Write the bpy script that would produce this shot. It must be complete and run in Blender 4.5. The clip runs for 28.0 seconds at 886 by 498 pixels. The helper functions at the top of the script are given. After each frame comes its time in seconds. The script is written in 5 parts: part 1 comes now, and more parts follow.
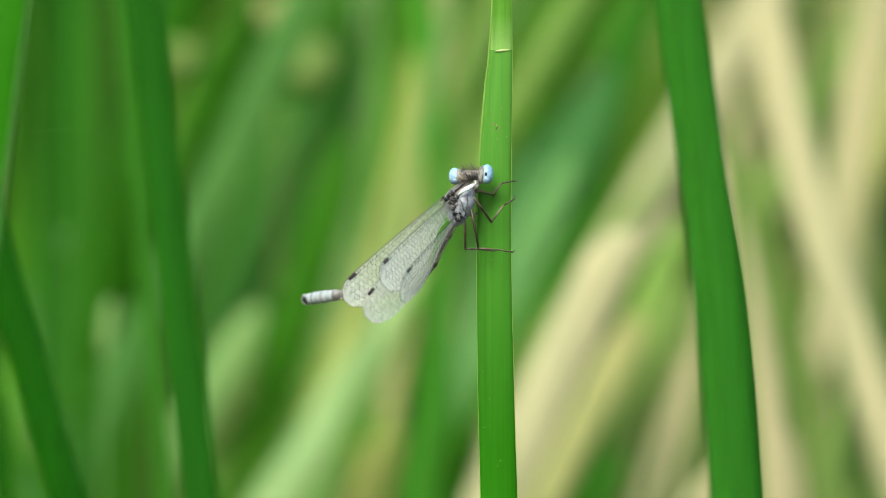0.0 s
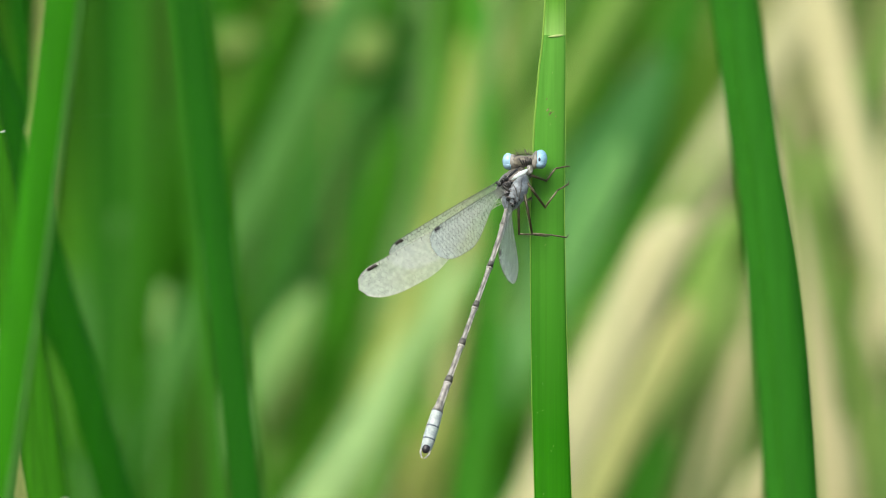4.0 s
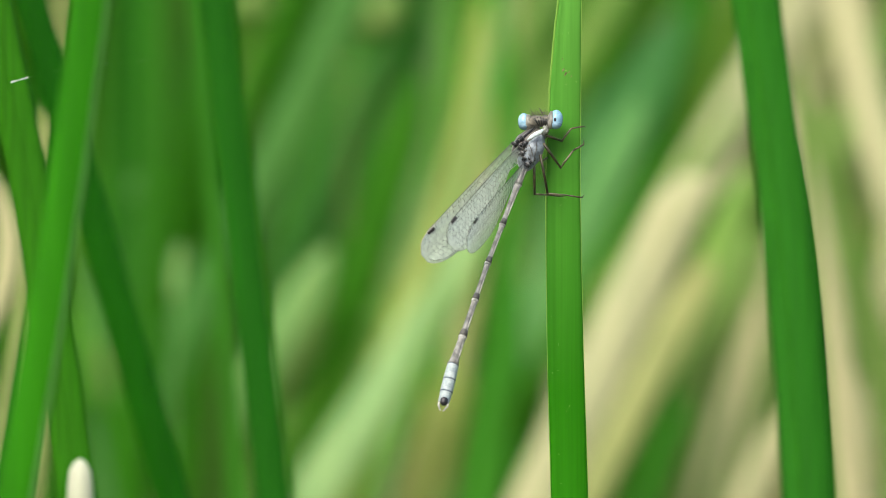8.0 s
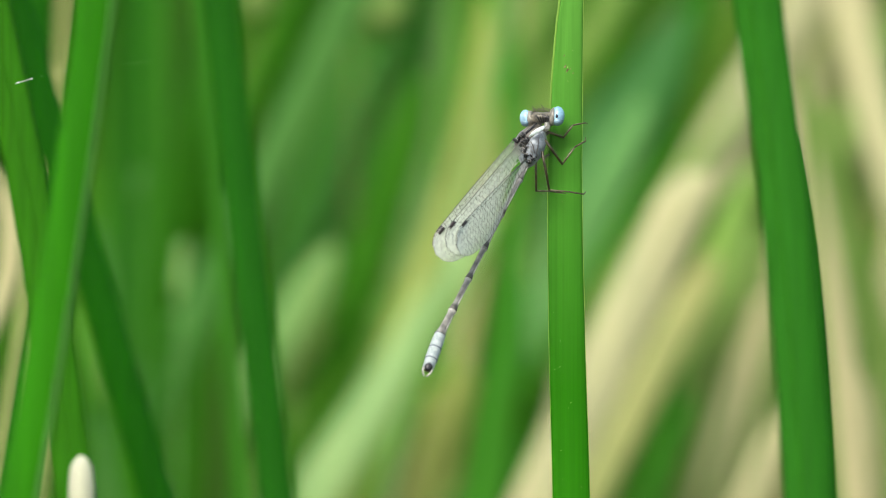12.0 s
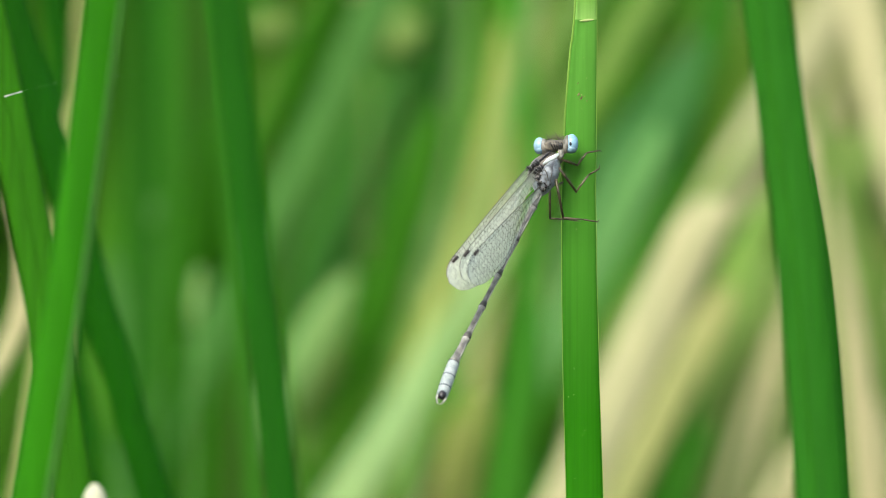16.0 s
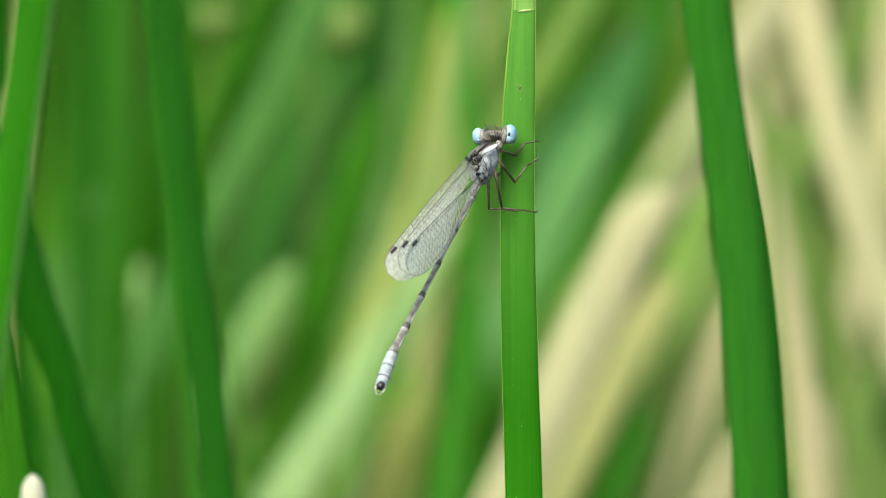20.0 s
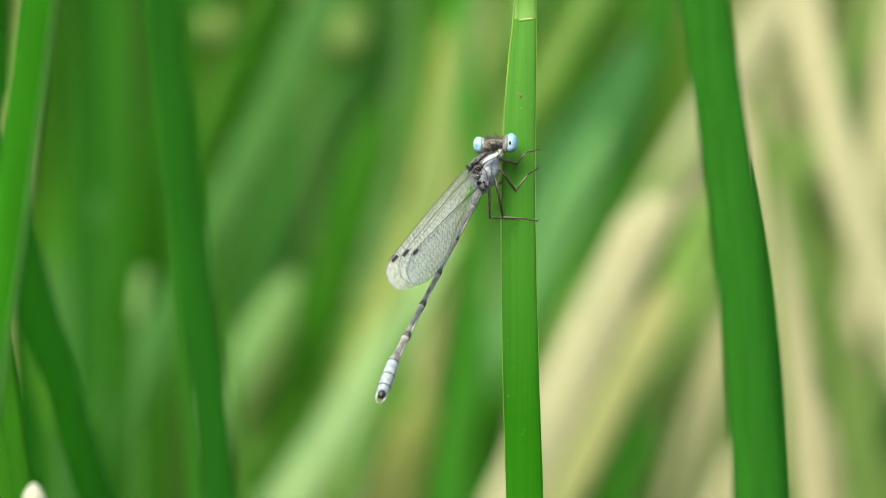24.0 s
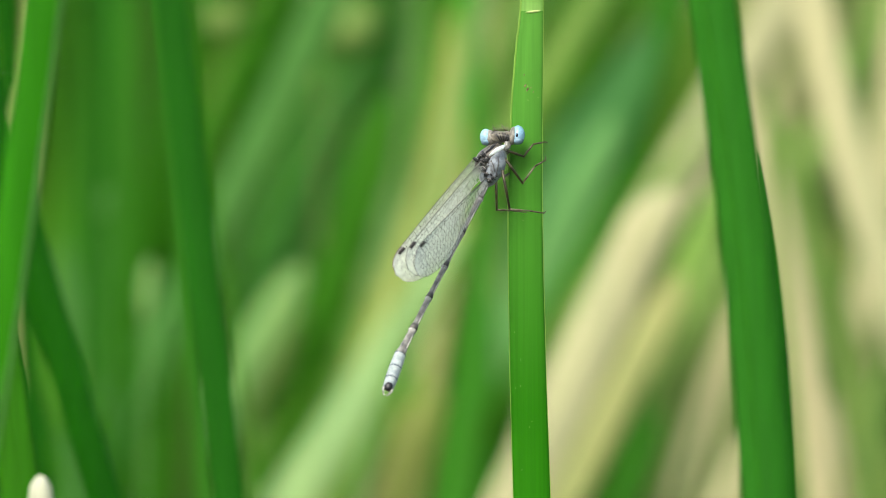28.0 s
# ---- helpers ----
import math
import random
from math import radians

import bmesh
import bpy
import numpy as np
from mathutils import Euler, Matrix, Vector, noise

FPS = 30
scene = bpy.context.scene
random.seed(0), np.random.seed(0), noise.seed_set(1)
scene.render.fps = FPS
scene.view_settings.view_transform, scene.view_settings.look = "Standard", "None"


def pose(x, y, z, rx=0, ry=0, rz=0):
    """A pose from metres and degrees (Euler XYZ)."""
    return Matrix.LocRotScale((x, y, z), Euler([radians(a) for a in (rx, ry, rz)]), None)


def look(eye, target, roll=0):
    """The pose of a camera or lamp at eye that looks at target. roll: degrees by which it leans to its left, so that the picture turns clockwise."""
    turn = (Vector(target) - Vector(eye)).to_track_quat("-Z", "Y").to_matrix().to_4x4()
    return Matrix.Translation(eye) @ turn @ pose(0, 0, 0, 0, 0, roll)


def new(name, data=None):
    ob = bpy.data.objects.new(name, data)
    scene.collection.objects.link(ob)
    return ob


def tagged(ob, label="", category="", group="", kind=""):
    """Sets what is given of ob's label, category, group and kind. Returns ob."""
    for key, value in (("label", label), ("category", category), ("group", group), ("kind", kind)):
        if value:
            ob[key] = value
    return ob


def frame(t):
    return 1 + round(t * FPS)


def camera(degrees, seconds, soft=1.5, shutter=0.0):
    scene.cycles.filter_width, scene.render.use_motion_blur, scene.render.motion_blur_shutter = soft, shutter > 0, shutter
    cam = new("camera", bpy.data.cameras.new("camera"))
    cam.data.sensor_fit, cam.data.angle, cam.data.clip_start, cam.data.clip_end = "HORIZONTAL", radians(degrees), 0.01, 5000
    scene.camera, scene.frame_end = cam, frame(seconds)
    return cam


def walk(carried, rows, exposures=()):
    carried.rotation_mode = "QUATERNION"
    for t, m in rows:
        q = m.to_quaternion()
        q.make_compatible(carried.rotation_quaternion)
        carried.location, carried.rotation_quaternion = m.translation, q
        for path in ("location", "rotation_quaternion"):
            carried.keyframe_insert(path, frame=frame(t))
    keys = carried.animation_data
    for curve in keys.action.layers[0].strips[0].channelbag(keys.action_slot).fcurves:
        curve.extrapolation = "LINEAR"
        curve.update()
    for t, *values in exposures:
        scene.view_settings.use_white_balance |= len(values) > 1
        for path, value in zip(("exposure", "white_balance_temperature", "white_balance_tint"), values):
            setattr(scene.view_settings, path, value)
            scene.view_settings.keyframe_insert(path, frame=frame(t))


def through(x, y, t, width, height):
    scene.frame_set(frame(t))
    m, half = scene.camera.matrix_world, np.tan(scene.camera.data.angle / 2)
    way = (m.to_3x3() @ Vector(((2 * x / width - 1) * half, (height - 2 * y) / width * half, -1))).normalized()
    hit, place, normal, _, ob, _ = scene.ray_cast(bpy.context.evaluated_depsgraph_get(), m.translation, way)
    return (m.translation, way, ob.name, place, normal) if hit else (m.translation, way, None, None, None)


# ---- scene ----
# ---- camera: a long lens on a slowly swaying support ----
cam = camera(5.0, 28.0, soft=0.85)
cam.data.dof.use_dof = True
cam.data.dof.focus_distance = 1.396
cam.data.dof.aperture_fstop = 21.0
cam.data.dof.aperture_blades = 0
EXPOSURE = 1.0
EYE_Y, EYE_Z = -1.3966, 0.9977
# seconds, x, yaw, pitch, roll
PATH = [
    (0, 0.00000, -0.3914, -3.6919, 0.000),
    (0.5, 0.00000, -0.3672, -3.7360, 0.000),
    (1, 0.00000, -0.3278, -3.6431, 0.000),
    (1.5, 0.00000, -0.2595, -3.6432, 0.000),
    (2, 0.00000, -0.2054, -3.6824, 0.000),
    (2.5, 0.00000, -0.1665, -3.7606, 0.000),
    (3, 0.00000, -0.1665, -3.7948, 0.000),
    (3.5, 0.00000, -0.1371, -3.8190, 0.000),
    (4, 0.00000, -0.0882, -3.7750, 0.000),
    (4.5, 0.00000, 0.0048, -3.8191, 0.000),
    (6.5, 0.00000, 0.0147, -3.8730, 0.000),
    (7, 0.00000, 0.0147, -3.9120, 0.000),
    (7.5, 0.00000, -0.0051, -3.9560, 0.000),
    (8, 0.00000, 0.0000, -4.0000, 0.000),
    (8.5, 0.00017, 0.0017, -4.0488, 0.000),
    (9, 0.00033, 0.0185, -4.0440, 0.000),
    (9.5, 0.00050, 0.0643, -4.0243, 0.000),
    (10, 0.00067, 0.0421, -4.0243, 0.000),
    (10.5, 0.00083, 0.0636, -4.0489, 0.000),
    (11, 0.00100, 0.0506, -4.0635, 0.000),
    (11.5, 0.00117, 0.0332, -4.0635, 0.000),
    (12, 0.00133, 0.0643, -4.0195, 0.000),
    (12.5, 0.00150, 0.0760, -3.9365, 0.005),
    (13, 0.00167, 0.1462, -3.8583, 0.010),
    (13.5, 0.00183, 0.1674, -3.8924, 0.015),
    (15.5, 0.00250, 0.1642, -3.8628, 0.035),
    (16, 0.00267, 0.1951, -3.8628, 0.040),
    (16.5, 0.00283, 0.1821, -3.9214, 0.045),
    (17, 0.00300, 0.1497, -3.9800, 0.050),
    (17.5, 0.00330, 0.0928, -4.0336, 0.058),
    (18, 0.00360, -0.0078, -3.9114, 0.067),
    (18.5, 0.00390, -0.0448, -3.7014, 0.075),
    (19, 0.00420, -0.0429, -3.6915, 0.083),
    (19.5, 0.00450, -0.0652, -3.7990, 0.092),
    (20, 0.00480, -0.0681, -3.9164, 0.100),
    (20.5, 0.00482, -0.0719, -3.9601, 0.100),
    (21, 0.00485, -0.0855, -4.0089, 0.100),
    (21.5, 0.00487, -0.0944, -3.9994, 0.100),
    (23.5, 0.00497, -0.0852, -3.9700, 0.100),
    (24, 0.00500, -0.0551, -3.8672, 0.100),
    (24.5, 0.00502, -0.0394, -3.7942, 0.100),
    (25, 0.00505, -0.0236, -3.8331, 0.100),
    (25.5, 0.00507, -0.0322, -3.8136, 0.100),
    (26, 0.00510, -0.0216, -3.8771, 0.100),
    (26.5, 0.00512, -0.0254, -3.9017, 0.100),
    (27, 0.00515, -0.0048, -3.9453, 0.100),
    (27.5, 0.00517, -0.0233, -3.9358, 0.100),
    (28, 0.00520, -0.0076, -3.9112, 0.100),
]
walk(cam, [(t, pose(x, EYE_Y, EYE_Z, 90 + pitch, roll, yaw)) for t, x, yaw, pitch, roll in PATH], exposures=[(0.0, EXPOSURE + 0.05), (8.0, EXPOSURE + 0.02), (17.0, EXPOSURE + 0.07), (28.0, EXPOSURE + 0.09)])

# ---- light: thin bright overcast ----
world = bpy.data.worlds.new("sky")
scene.world = world
world.use_nodes = True
wt = world.node_tree
sky = wt.nodes.new("ShaderNodeTexSky")
sky.sky_type = "NISHITA"
sky.sun_disc = False
sky.sun_elevation = radians(46)
sky.sun_rotation = radians(205)
sky.air_density = 0.8
sky.dust_density = 4.0
sky.ozone_density = 0.7
wt.links.new(sky.outputs[0], wt.nodes["Background"].inputs[0])
wt.nodes["Background"].inputs[1].default_value = 0.14
sun = new("sun", bpy.data.lights.new("sun", "SUN"))
sun.data.energy = 1.5
sun.data.angle = radians(25)
sun.data.color = (1.0, 0.97, 0.90)
sun.matrix_world = look((-1.4, -3.4, 3.8), (0, 0, 0))


# ---- materials ----
def nodes_of(name):
    m = bpy.data.materials.new(name)
    m.use_nodes = True
    nt = m.node_tree
    return m, nt, nt.nodes["Principled BSDF"], nt.nodes["Material Output"]


def noise_node(nt, stretch, scale, detail=3.0):
    co = nt.nodes.new("ShaderNodeTexCoord")
    mp = nt.nodes.new("ShaderNodeMapping")
    mp.inputs["Scale"].default_value = stretch
    nz = nt.nodes.new("ShaderNodeTexNoise")
    nz.inputs["Scale"].default_value = scale
    nz.inputs["Detail"].default_value = detail
    nt.links.new(co.outputs["Object"], mp.inputs[0])
    nt.links.new(mp.outputs[0], nz.inputs["Vector"])
    return nz


def ramp(nt, fac, stops):
    r = nt.nodes.new("ShaderNodeValToRGB")
    els = r.color_ramp.elements
    while len(els) < len(stops):
        els.new(0.5)
    for e, (p, c) in zip(els, stops):
        e.position, e.color = p, (*c, 1)
    nt.links.new(fac, r.inputs[0])
    return r.outputs[0]


def mixed(nt, fac, a, b, mode="MIX"):
    mx = nt.nodes.new("ShaderNodeMixRGB")
    mx.blend_type = mode
    for sock, v in ((mx.inputs[0], fac), (mx.inputs[1], a), (mx.inputs[2], b)):
        if isinstance(v, (int, float)):
            sock.default_value = v
        elif isinstance(v, tuple):
            sock.default_value = (*v, 1)
        else:
            nt.links.new(v, sock)
    return mx.outputs[0]


def scaled(c, k):
    return tuple(min(1.0, v * k) for v in c)


def leaf_mat(name, colour, rough=0.42, through=0.25, streak=0.25, island=False, spots=None, z_tint=None):
    """Plant skin: lengthwise fibres, slow colour drift, light passing through."""
    m, nt, bsdf, out = nodes_of(name)
    fibres = noise_node(nt, (1, 1, 0.012), 2600.0, 2.0)
    drift = noise_node(nt, (1, 1, 0.08), 60.0, 3.0)
    fibre_col = ramp(nt, fibres.outputs["Fac"], [(0.3, scaled(colour, 1 - streak)), (0.7, scaled(colour, 1 + streak))])
    drift_col = ramp(nt, drift.outputs["Fac"], [(0.3, (0.78, 0.85, 0.8)), (0.7, (1.15, 1.08, 1.05))])
    col = mixed(nt, 1.0, fibre_col, drift_col, "MULTIPLY")
    if island:
        geo = nt.nodes.new("ShaderNodeNewGeometry")
        tone = ramp(nt, geo.outputs["Random Per Island"], [(0.0, (0.5, 0.6, 0.5)), (0.5, (1.1, 1.05, 1.0)), (0.8, (1.5, 1.4, 1.4)), (1.0, (1.9, 1.75, 1.9))])
    else:
        info = nt.nodes.new("ShaderNodeObjectInfo")
        tone = ramp(nt, info.outputs["Random"], [(0.0, (0.9, 0.92, 0.9)), (1.0, (1.1, 1.08, 1.08))])
    col = mixed(nt, 1.0, col, tone, "MULTIPLY")
    # colour multiplied by a factor that sets in between two heights
    if z_tint:
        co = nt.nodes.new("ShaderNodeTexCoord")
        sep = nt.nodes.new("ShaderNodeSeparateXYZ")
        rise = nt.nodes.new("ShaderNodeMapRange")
        rise.inputs["From Min"].default_value = z_tint[1]
        rise.inputs["From Max"].default_value = z_tint[2]
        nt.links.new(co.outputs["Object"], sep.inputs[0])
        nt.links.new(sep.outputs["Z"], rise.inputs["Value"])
        col = mixed(nt, rise.outputs[0], col, mixed(nt, 1.0, col, z_tint[0], "MULTIPLY"))
    if spots:
        sp = noise_node(nt, (1, 1, 0.5), 900.0, 1.0)
        mask = ramp(nt, sp.outputs["Fac"], [(0.775, (0, 0, 0)), (0.80, (1, 1, 1))])
        col = mixed(nt, mask, col, spots)
    nt.links.new(col, bsdf.inputs["Base Color"])
    bsdf.inputs["Roughness"].default_value = rough
    bsdf.inputs["Specular IOR Level"].default_value = 0.10
    bump = nt.nodes.new("ShaderNodeBump")
    bump.inputs["Strength"].default_value = 0.12
    bump.inputs["Distance"].default_value = 0.0002
    nt.links.new(fibres.outputs["Fac"], bump.inputs["Height"])
    nt.links.new(bump.outputs[0], bsdf.inputs["Normal"])
    tl = nt.nodes.new("ShaderNodeBsdfTranslucent")
    nt.links.new(col, tl.inputs["Color"])
    mx = nt.nodes.new("ShaderNodeMixShader")
    mx.inputs[0].default_value = through
    nt.links.new(bsdf.outputs[0], mx.inputs[1])
    nt.links.new(tl.outputs[0], mx.inputs[2])
    nt.links.new(mx.outputs[0], out.inputs["Surface"])
    return m


def body_mat(name, a, b, scale, rough=0.5, sheen=0.0, bump_d=0.00006):
    """Insect skin: two tones of fine mottling."""
    m, nt, bsdf, out = nodes_of(name)
    n1 = noise_node(nt, (1, 1, 1), scale, 4.0)
    n2 = noise_node(nt, (1, 1, 1), scale * 6, 2.0)
    base = ramp(nt, n1.outputs["Fac"], [(0.36, a), (0.64, b)])
    fine = ramp(nt, n2.outputs["Fac"], [(0.3, (0.8, 0.8, 0.8)), (0.7, (1.15, 1.15, 1.15))])
    nt.links.new(mixed(nt, 1.0, base, fine, "MULTIPLY"), bsdf.inputs["Base Color"])
    bsdf.inputs["Roughness"].default_value = rough
    bsdf.inputs["Sheen Weight"].default_value = sheen
    bump = nt.nodes.new("ShaderNodeBump")
    bump.inputs["Strength"].default_value = 0.4
    bump.inputs["Distance"].default_value = bump_d
    nt.links.new(n2.outputs["Fac"], bump.inputs["Height"])
    nt.links.new(bump.outputs[0], bsdf.inputs["Normal"])
    return m


def wing_mat():
    """Clear wing skin; its silky whitish sheen and milkier tip are sky glare painted as opacity."""
    m, nt, bsdf, out = nodes_of("wing_membrane")
    bsdf.inputs["Base Color"].default_value = (0.93, 1.0, 0.86, 1)
    bsdf.inputs["Roughness"].default_value = 0.35
    co = nt.nodes.new("ShaderNodeTexCoord")
    sep = nt.nodes.new("ShaderNodeSeparateXYZ")
    nt.links.new(co.outputs["Object"], sep.inputs[0])
    mul = nt.nodes.new("ShaderNodeMath")
    mul.operation = "MULTIPLY"
    mul.inputs[1].default_value = 1 / 0.0267
    nt.links.new(sep.outputs["X"], mul.inputs[0])
    # opacity rises outwards to stand for sky glare on the tip
    along = ramp(nt, mul.outputs[0], [(0.0, (0.26,) * 3), (0.30, (0.42,) * 3), (0.70, (0.56,) * 3), (0.86, (0.76,) * 3), (1.0, (0.88,) * 3)])
    cells = noise_node(nt, (1, 1, 1), 1300.0, 1.0)
    patch = ramp(nt, cells.outputs["Fac"], [(0.35, (0.88,) * 3), (0.65, (1.12,) * 3)])
    alpha = mixed(nt, 1.0, along, patch, "MULTIPLY")
    bump = nt.nodes.new("ShaderNodeBump")
    bump.inputs["Strength"].default_value = 0.2
    bump.inputs["Distance"].default_value = 0.0001
    nt.links.new(cells.outputs["Fac"], bump.inputs["Height"])
    nt.links.new(bump.outputs[0], bsdf.inputs["Normal"])
    tl = nt.nodes.new("ShaderNodeBsdfTranslucent")
    tl.inputs["Color"].default_value = (0.95, 1.0, 0.87, 1)
    skin = nt.nodes.new("ShaderNodeMixShader")
    skin.inputs[0].default_value = 0.5
    nt.links.new(bsdf.outputs[0], skin.inputs[1])
    nt.links.new(tl.outputs[0], skin.inputs[2])
    clear = nt.nodes.new("ShaderNodeBsdfTransparent")
    both = nt.nodes.new("ShaderNodeMixShader")
    nt.links.new(alpha, both.inputs[0])
    nt.links.new(clear.outputs[0], both.inputs[1])
    nt.links.new(skin.outputs[0], both.inputs[2])
    nt.links.new(both.outputs[0], out.inputs["Surface"])
    return m


# both stem greens turn paler towards the collar
GREEN = leaf_mat("fresh_green_stem", (0.027, 0.205, 0.0045), 0.36, 0.22, 0.07, spots=(0.30, 0.42, 0.16), z_tint=((4.4, 1.75, 11.0), 0.880, 0.936))
EDGE_LIGHT = leaf_mat("stem_edge_light", (0.36, 0.60, 0.12), 0.4, 0.4, 0.1)
NODE = leaf_mat("stem_collar", (0.52, 0.64, 0.26), 0.5, 0.3, 0.1)
YOUNG = leaf_mat("young_green_stem", (0.125, 0.36, 0.035), 0.4, 0.3, 0.12, z_tint=((2.3, 1.55, 3.8), 0.9400, 0.9352))
LEAF_BRIGHT = leaf_mat("bright_green_leaf", (0.028, 0.205, 0.004), 0.42, 0.25, 0.2)
LEAF_MID = leaf_mat("mid_green_leaf", (0.045, 0.202, 0.0085), 0.45, 0.25, 0.2)
LEAF_DARK = leaf_mat("deep_green_leaf", (0.0125, 0.112, 0.0045), 0.45, 0.2, 0.2)
LEAF_NIGHT = leaf_mat("darkest_green_leaf", (0.0075, 0.092, 0.0012), 0.45, 0.2, 0.2)
LEAF_SHEEN = leaf_mat("shiny_side_leaf", (0.028, 0.175, 0.012), 0.42, 0.2, 0.2)
LEAF_PALE = leaf_mat("pale_green_leaf", (0.230, 0.445, 0.138), 0.5, 0.3, 0.2)
LEAF_MINT = leaf_mat("mint_green_leaf", (0.190, 0.460, 0.140), 0.45, 0.3, 0.2)
LEAF_LIME = leaf_mat("lime_green_leaf", (0.267, 0.473, 0.102), 0.5, 0.3, 0.2)
LEAF_DEEP = leaf_mat("deep_green_midrib", (0.0275, 0.176, 0.0085), 0.45, 0.2, 0.15)
LEAF_SHADE = leaf_mat("shade_green_leaf", (0.030, 0.166, 0.0050), 0.45, 0.25, 0.2)
LEAF_OLIVE = leaf_mat("olive_green_leaf", (0.150, 0.265, 0.060), 0.5, 0.25, 0.2)
LEAF_GREY = leaf_mat("dull_green_leaf", (0.082, 0.245, 0.050), 0.5, 0.3, 0.2)
LEAF_YELLOW = leaf_mat("yellow_green_leaf", (0.130, 0.300, 0.032), 0.5, 0.3, 0.2)
STRAW = leaf_mat("cream_dead_reed", (0.488, 0.498, 0.275), 0.6, 0.15, 0.14)
IVORY = leaf_mat("ivory_stub", (0.583, 0.593, 0.442), 0.55, 0.15, 0.08)
STRAW_DULL = leaf_mat("olive_dead_reed", (0.355, 0.395, 0.150), 0.65, 0.15, 0.2)
STRAW_BROWN = leaf_mat("tan_dead_reed", (0.46, 0.425, 0.19), 0.65, 0.15, 0.2)
LEAF_LIME2 = leaf_mat("soft_lime_leaf", (0.315, 0.515, 0.200), 0.48, 0.25, 0.2)
LEAF_LIME3 = leaf_mat("fresh_lime_leaf", (0.175, 0.385, 0.070), 0.48, 0.25, 0.2)
LEAF_MINT2 = leaf_mat("pale_sea_leaf", (0.150, 0.400, 0.130), 0.48, 0.25, 0.2)
LEAF_SEA = leaf_mat("sea_green_leaf", (0.105, 0.335, 0.090), 0.48, 0.25, 0.2)
LEAF_SEA2 = leaf_mat("dull_sea_green_leaf", (0.066, 0.250, 0.042), 0.48, 0.25, 0.2)
LEAF_BRIGHT2 = leaf_mat("vivid_green_leaf", (0.060, 0.280, 0.022), 0.48, 0.25, 0.2)
LEAF_MID2 = leaf_mat("plain_green_leaf", (0.040, 0.195, 0.013), 0.48, 0.25, 0.2)
LEAF_OLIVE2 = leaf_mat("light_olive_leaf", (0.215, 0.36, 0.090), 0.48, 0.25, 0.2)
LEAF_OLIVE3 = leaf_mat("brown_olive_leaf", (0.040, 0.118, 0.012), 0.48, 0.25, 0.2)
STRAW_PINK = leaf_mat("buff_dead_reed", (0.44, 0.43, 0.235), 0.6, 0.15, 0.16)
STRAW_PALE = leaf_mat("pale_dry_reed", (0.50, 0.50, 0.265), 0.6, 0.15, 0.16)
STRAW_OLIVE = leaf_mat("yellow_olive_dead_reed", (0.31, 0.38, 0.10), 0.6, 0.15, 0.16)
BED = leaf_mat("reed_bed", (0.055, 0.205, 0.013), 0.5, 0.25, 0.3, island=True)
BED_DRY = leaf_mat("dry_reed_bed", (0.26, 0.32, 0.09), 0.6, 0.15, 0.3, island=True)
MUD = body_mat("marsh_mud", (0.045, 0.038, 0.025), (0.075, 0.063, 0.038), 34.0, 0.7, bump_d=0.01)
SCAR = body_mat("dry_scar", (0.10, 0.06, 0.03), (0.30, 0.26, 0.12), 2500.0, 0.7)
SILK = body_mat("silk", (0.7, 0.72, 0.7), (0.85, 0.86, 0.84), 800.0, 0.3)

SKIN_BACK = body_mat("thorax_back", (0.04, 0.036, 0.028), (0.135, 0.122, 0.095), 900.0, 0.45, 0.3)
SKIN_SIDE = body_mat("thorax_side", (0.085, 0.10, 0.11), (0.27, 0.32, 0.34), 1500.0, 0.45, 0.3)
SKIN_STRIPE = body_mat("pale_stripe", (0.45, 0.56, 0.53), (0.62, 0.71, 0.67), 900.0, 0.45)
SKIN_DARK = body_mat("wing_joint", (0.010, 0.011, 0.012), (0.06, 0.062, 0.062), 1500.0, 0.2)
SKIN_JOINT = body_mat("joint_plate", (0.05, 0.05, 0.045), (0.26, 0.26, 0.235), 1500.0, 0.4)
SKIN_ABDOMEN = body_mat("abdomen", (0.10, 0.10, 0.083), (0.34, 0.34, 0.30), 800.0, 0.36, 0.1)
SKIN_RING = body_mat("abdomen_ring", (0.24, 0.24, 0.21), (0.58, 0.58, 0.52), 1500.0, 0.4)
SKIN_KNOB = body_mat("abdomen_joint", (0.03, 0.029, 0.024), (0.10, 0.098, 0.08), 1500.0, 0.4)
SKIN_TAIL = body_mat("pale_tail", (0.26, 0.32, 0.31), (0.46, 0.53, 0.50), 900.0, 0.5)
SKIN_BLACK = body_mat("black_tail_tip", (0.008, 0.008, 0.01), (0.03, 0.028, 0.03), 900.0, 0.4)
SKIN_BLUE_RING = body_mat("slate_ring", (0.05, 0.07, 0.085), (0.12, 0.155, 0.17), 1500.0, 0.4)
SKIN_UNDER = body_mat("abdomen_underside", (0.05, 0.035, 0.018), (0.17, 0.12, 0.07), 1200.0, 0.42)
SKIN_LEG = body_mat("leg", (0.024, 0.020, 0.008), (0.080, 0.068, 0.030), 1800.0, 0.38)
SKIN_TIBIA = body_mat("shin", (0.055, 0.048, 0.024), (0.16, 0.14, 0.085), 1800.0, 0.4)
SKIN_HEAD = body_mat("head", (0.030, 0.027, 0.018), (0.18, 0.165, 0.115), 1900.0, 0.5, 0.3)
SKIN_NECK = body_mat("neck", (0.12, 0.115, 0.09), (0.48, 0.49, 0.43), 1500.0, 0.5)
EYE_BLUE = body_mat("blue_eye", (0.22, 0.43, 0.56), (0.33, 0.54, 0.66), 500.0, 0.22, bump_d=0.000004)
EYE_LOWER = body_mat("dull_blue_eye", (0.15, 0.27, 0.34), (0.23, 0.37, 0.45), 500.0, 0.26, bump_d=0.000004)
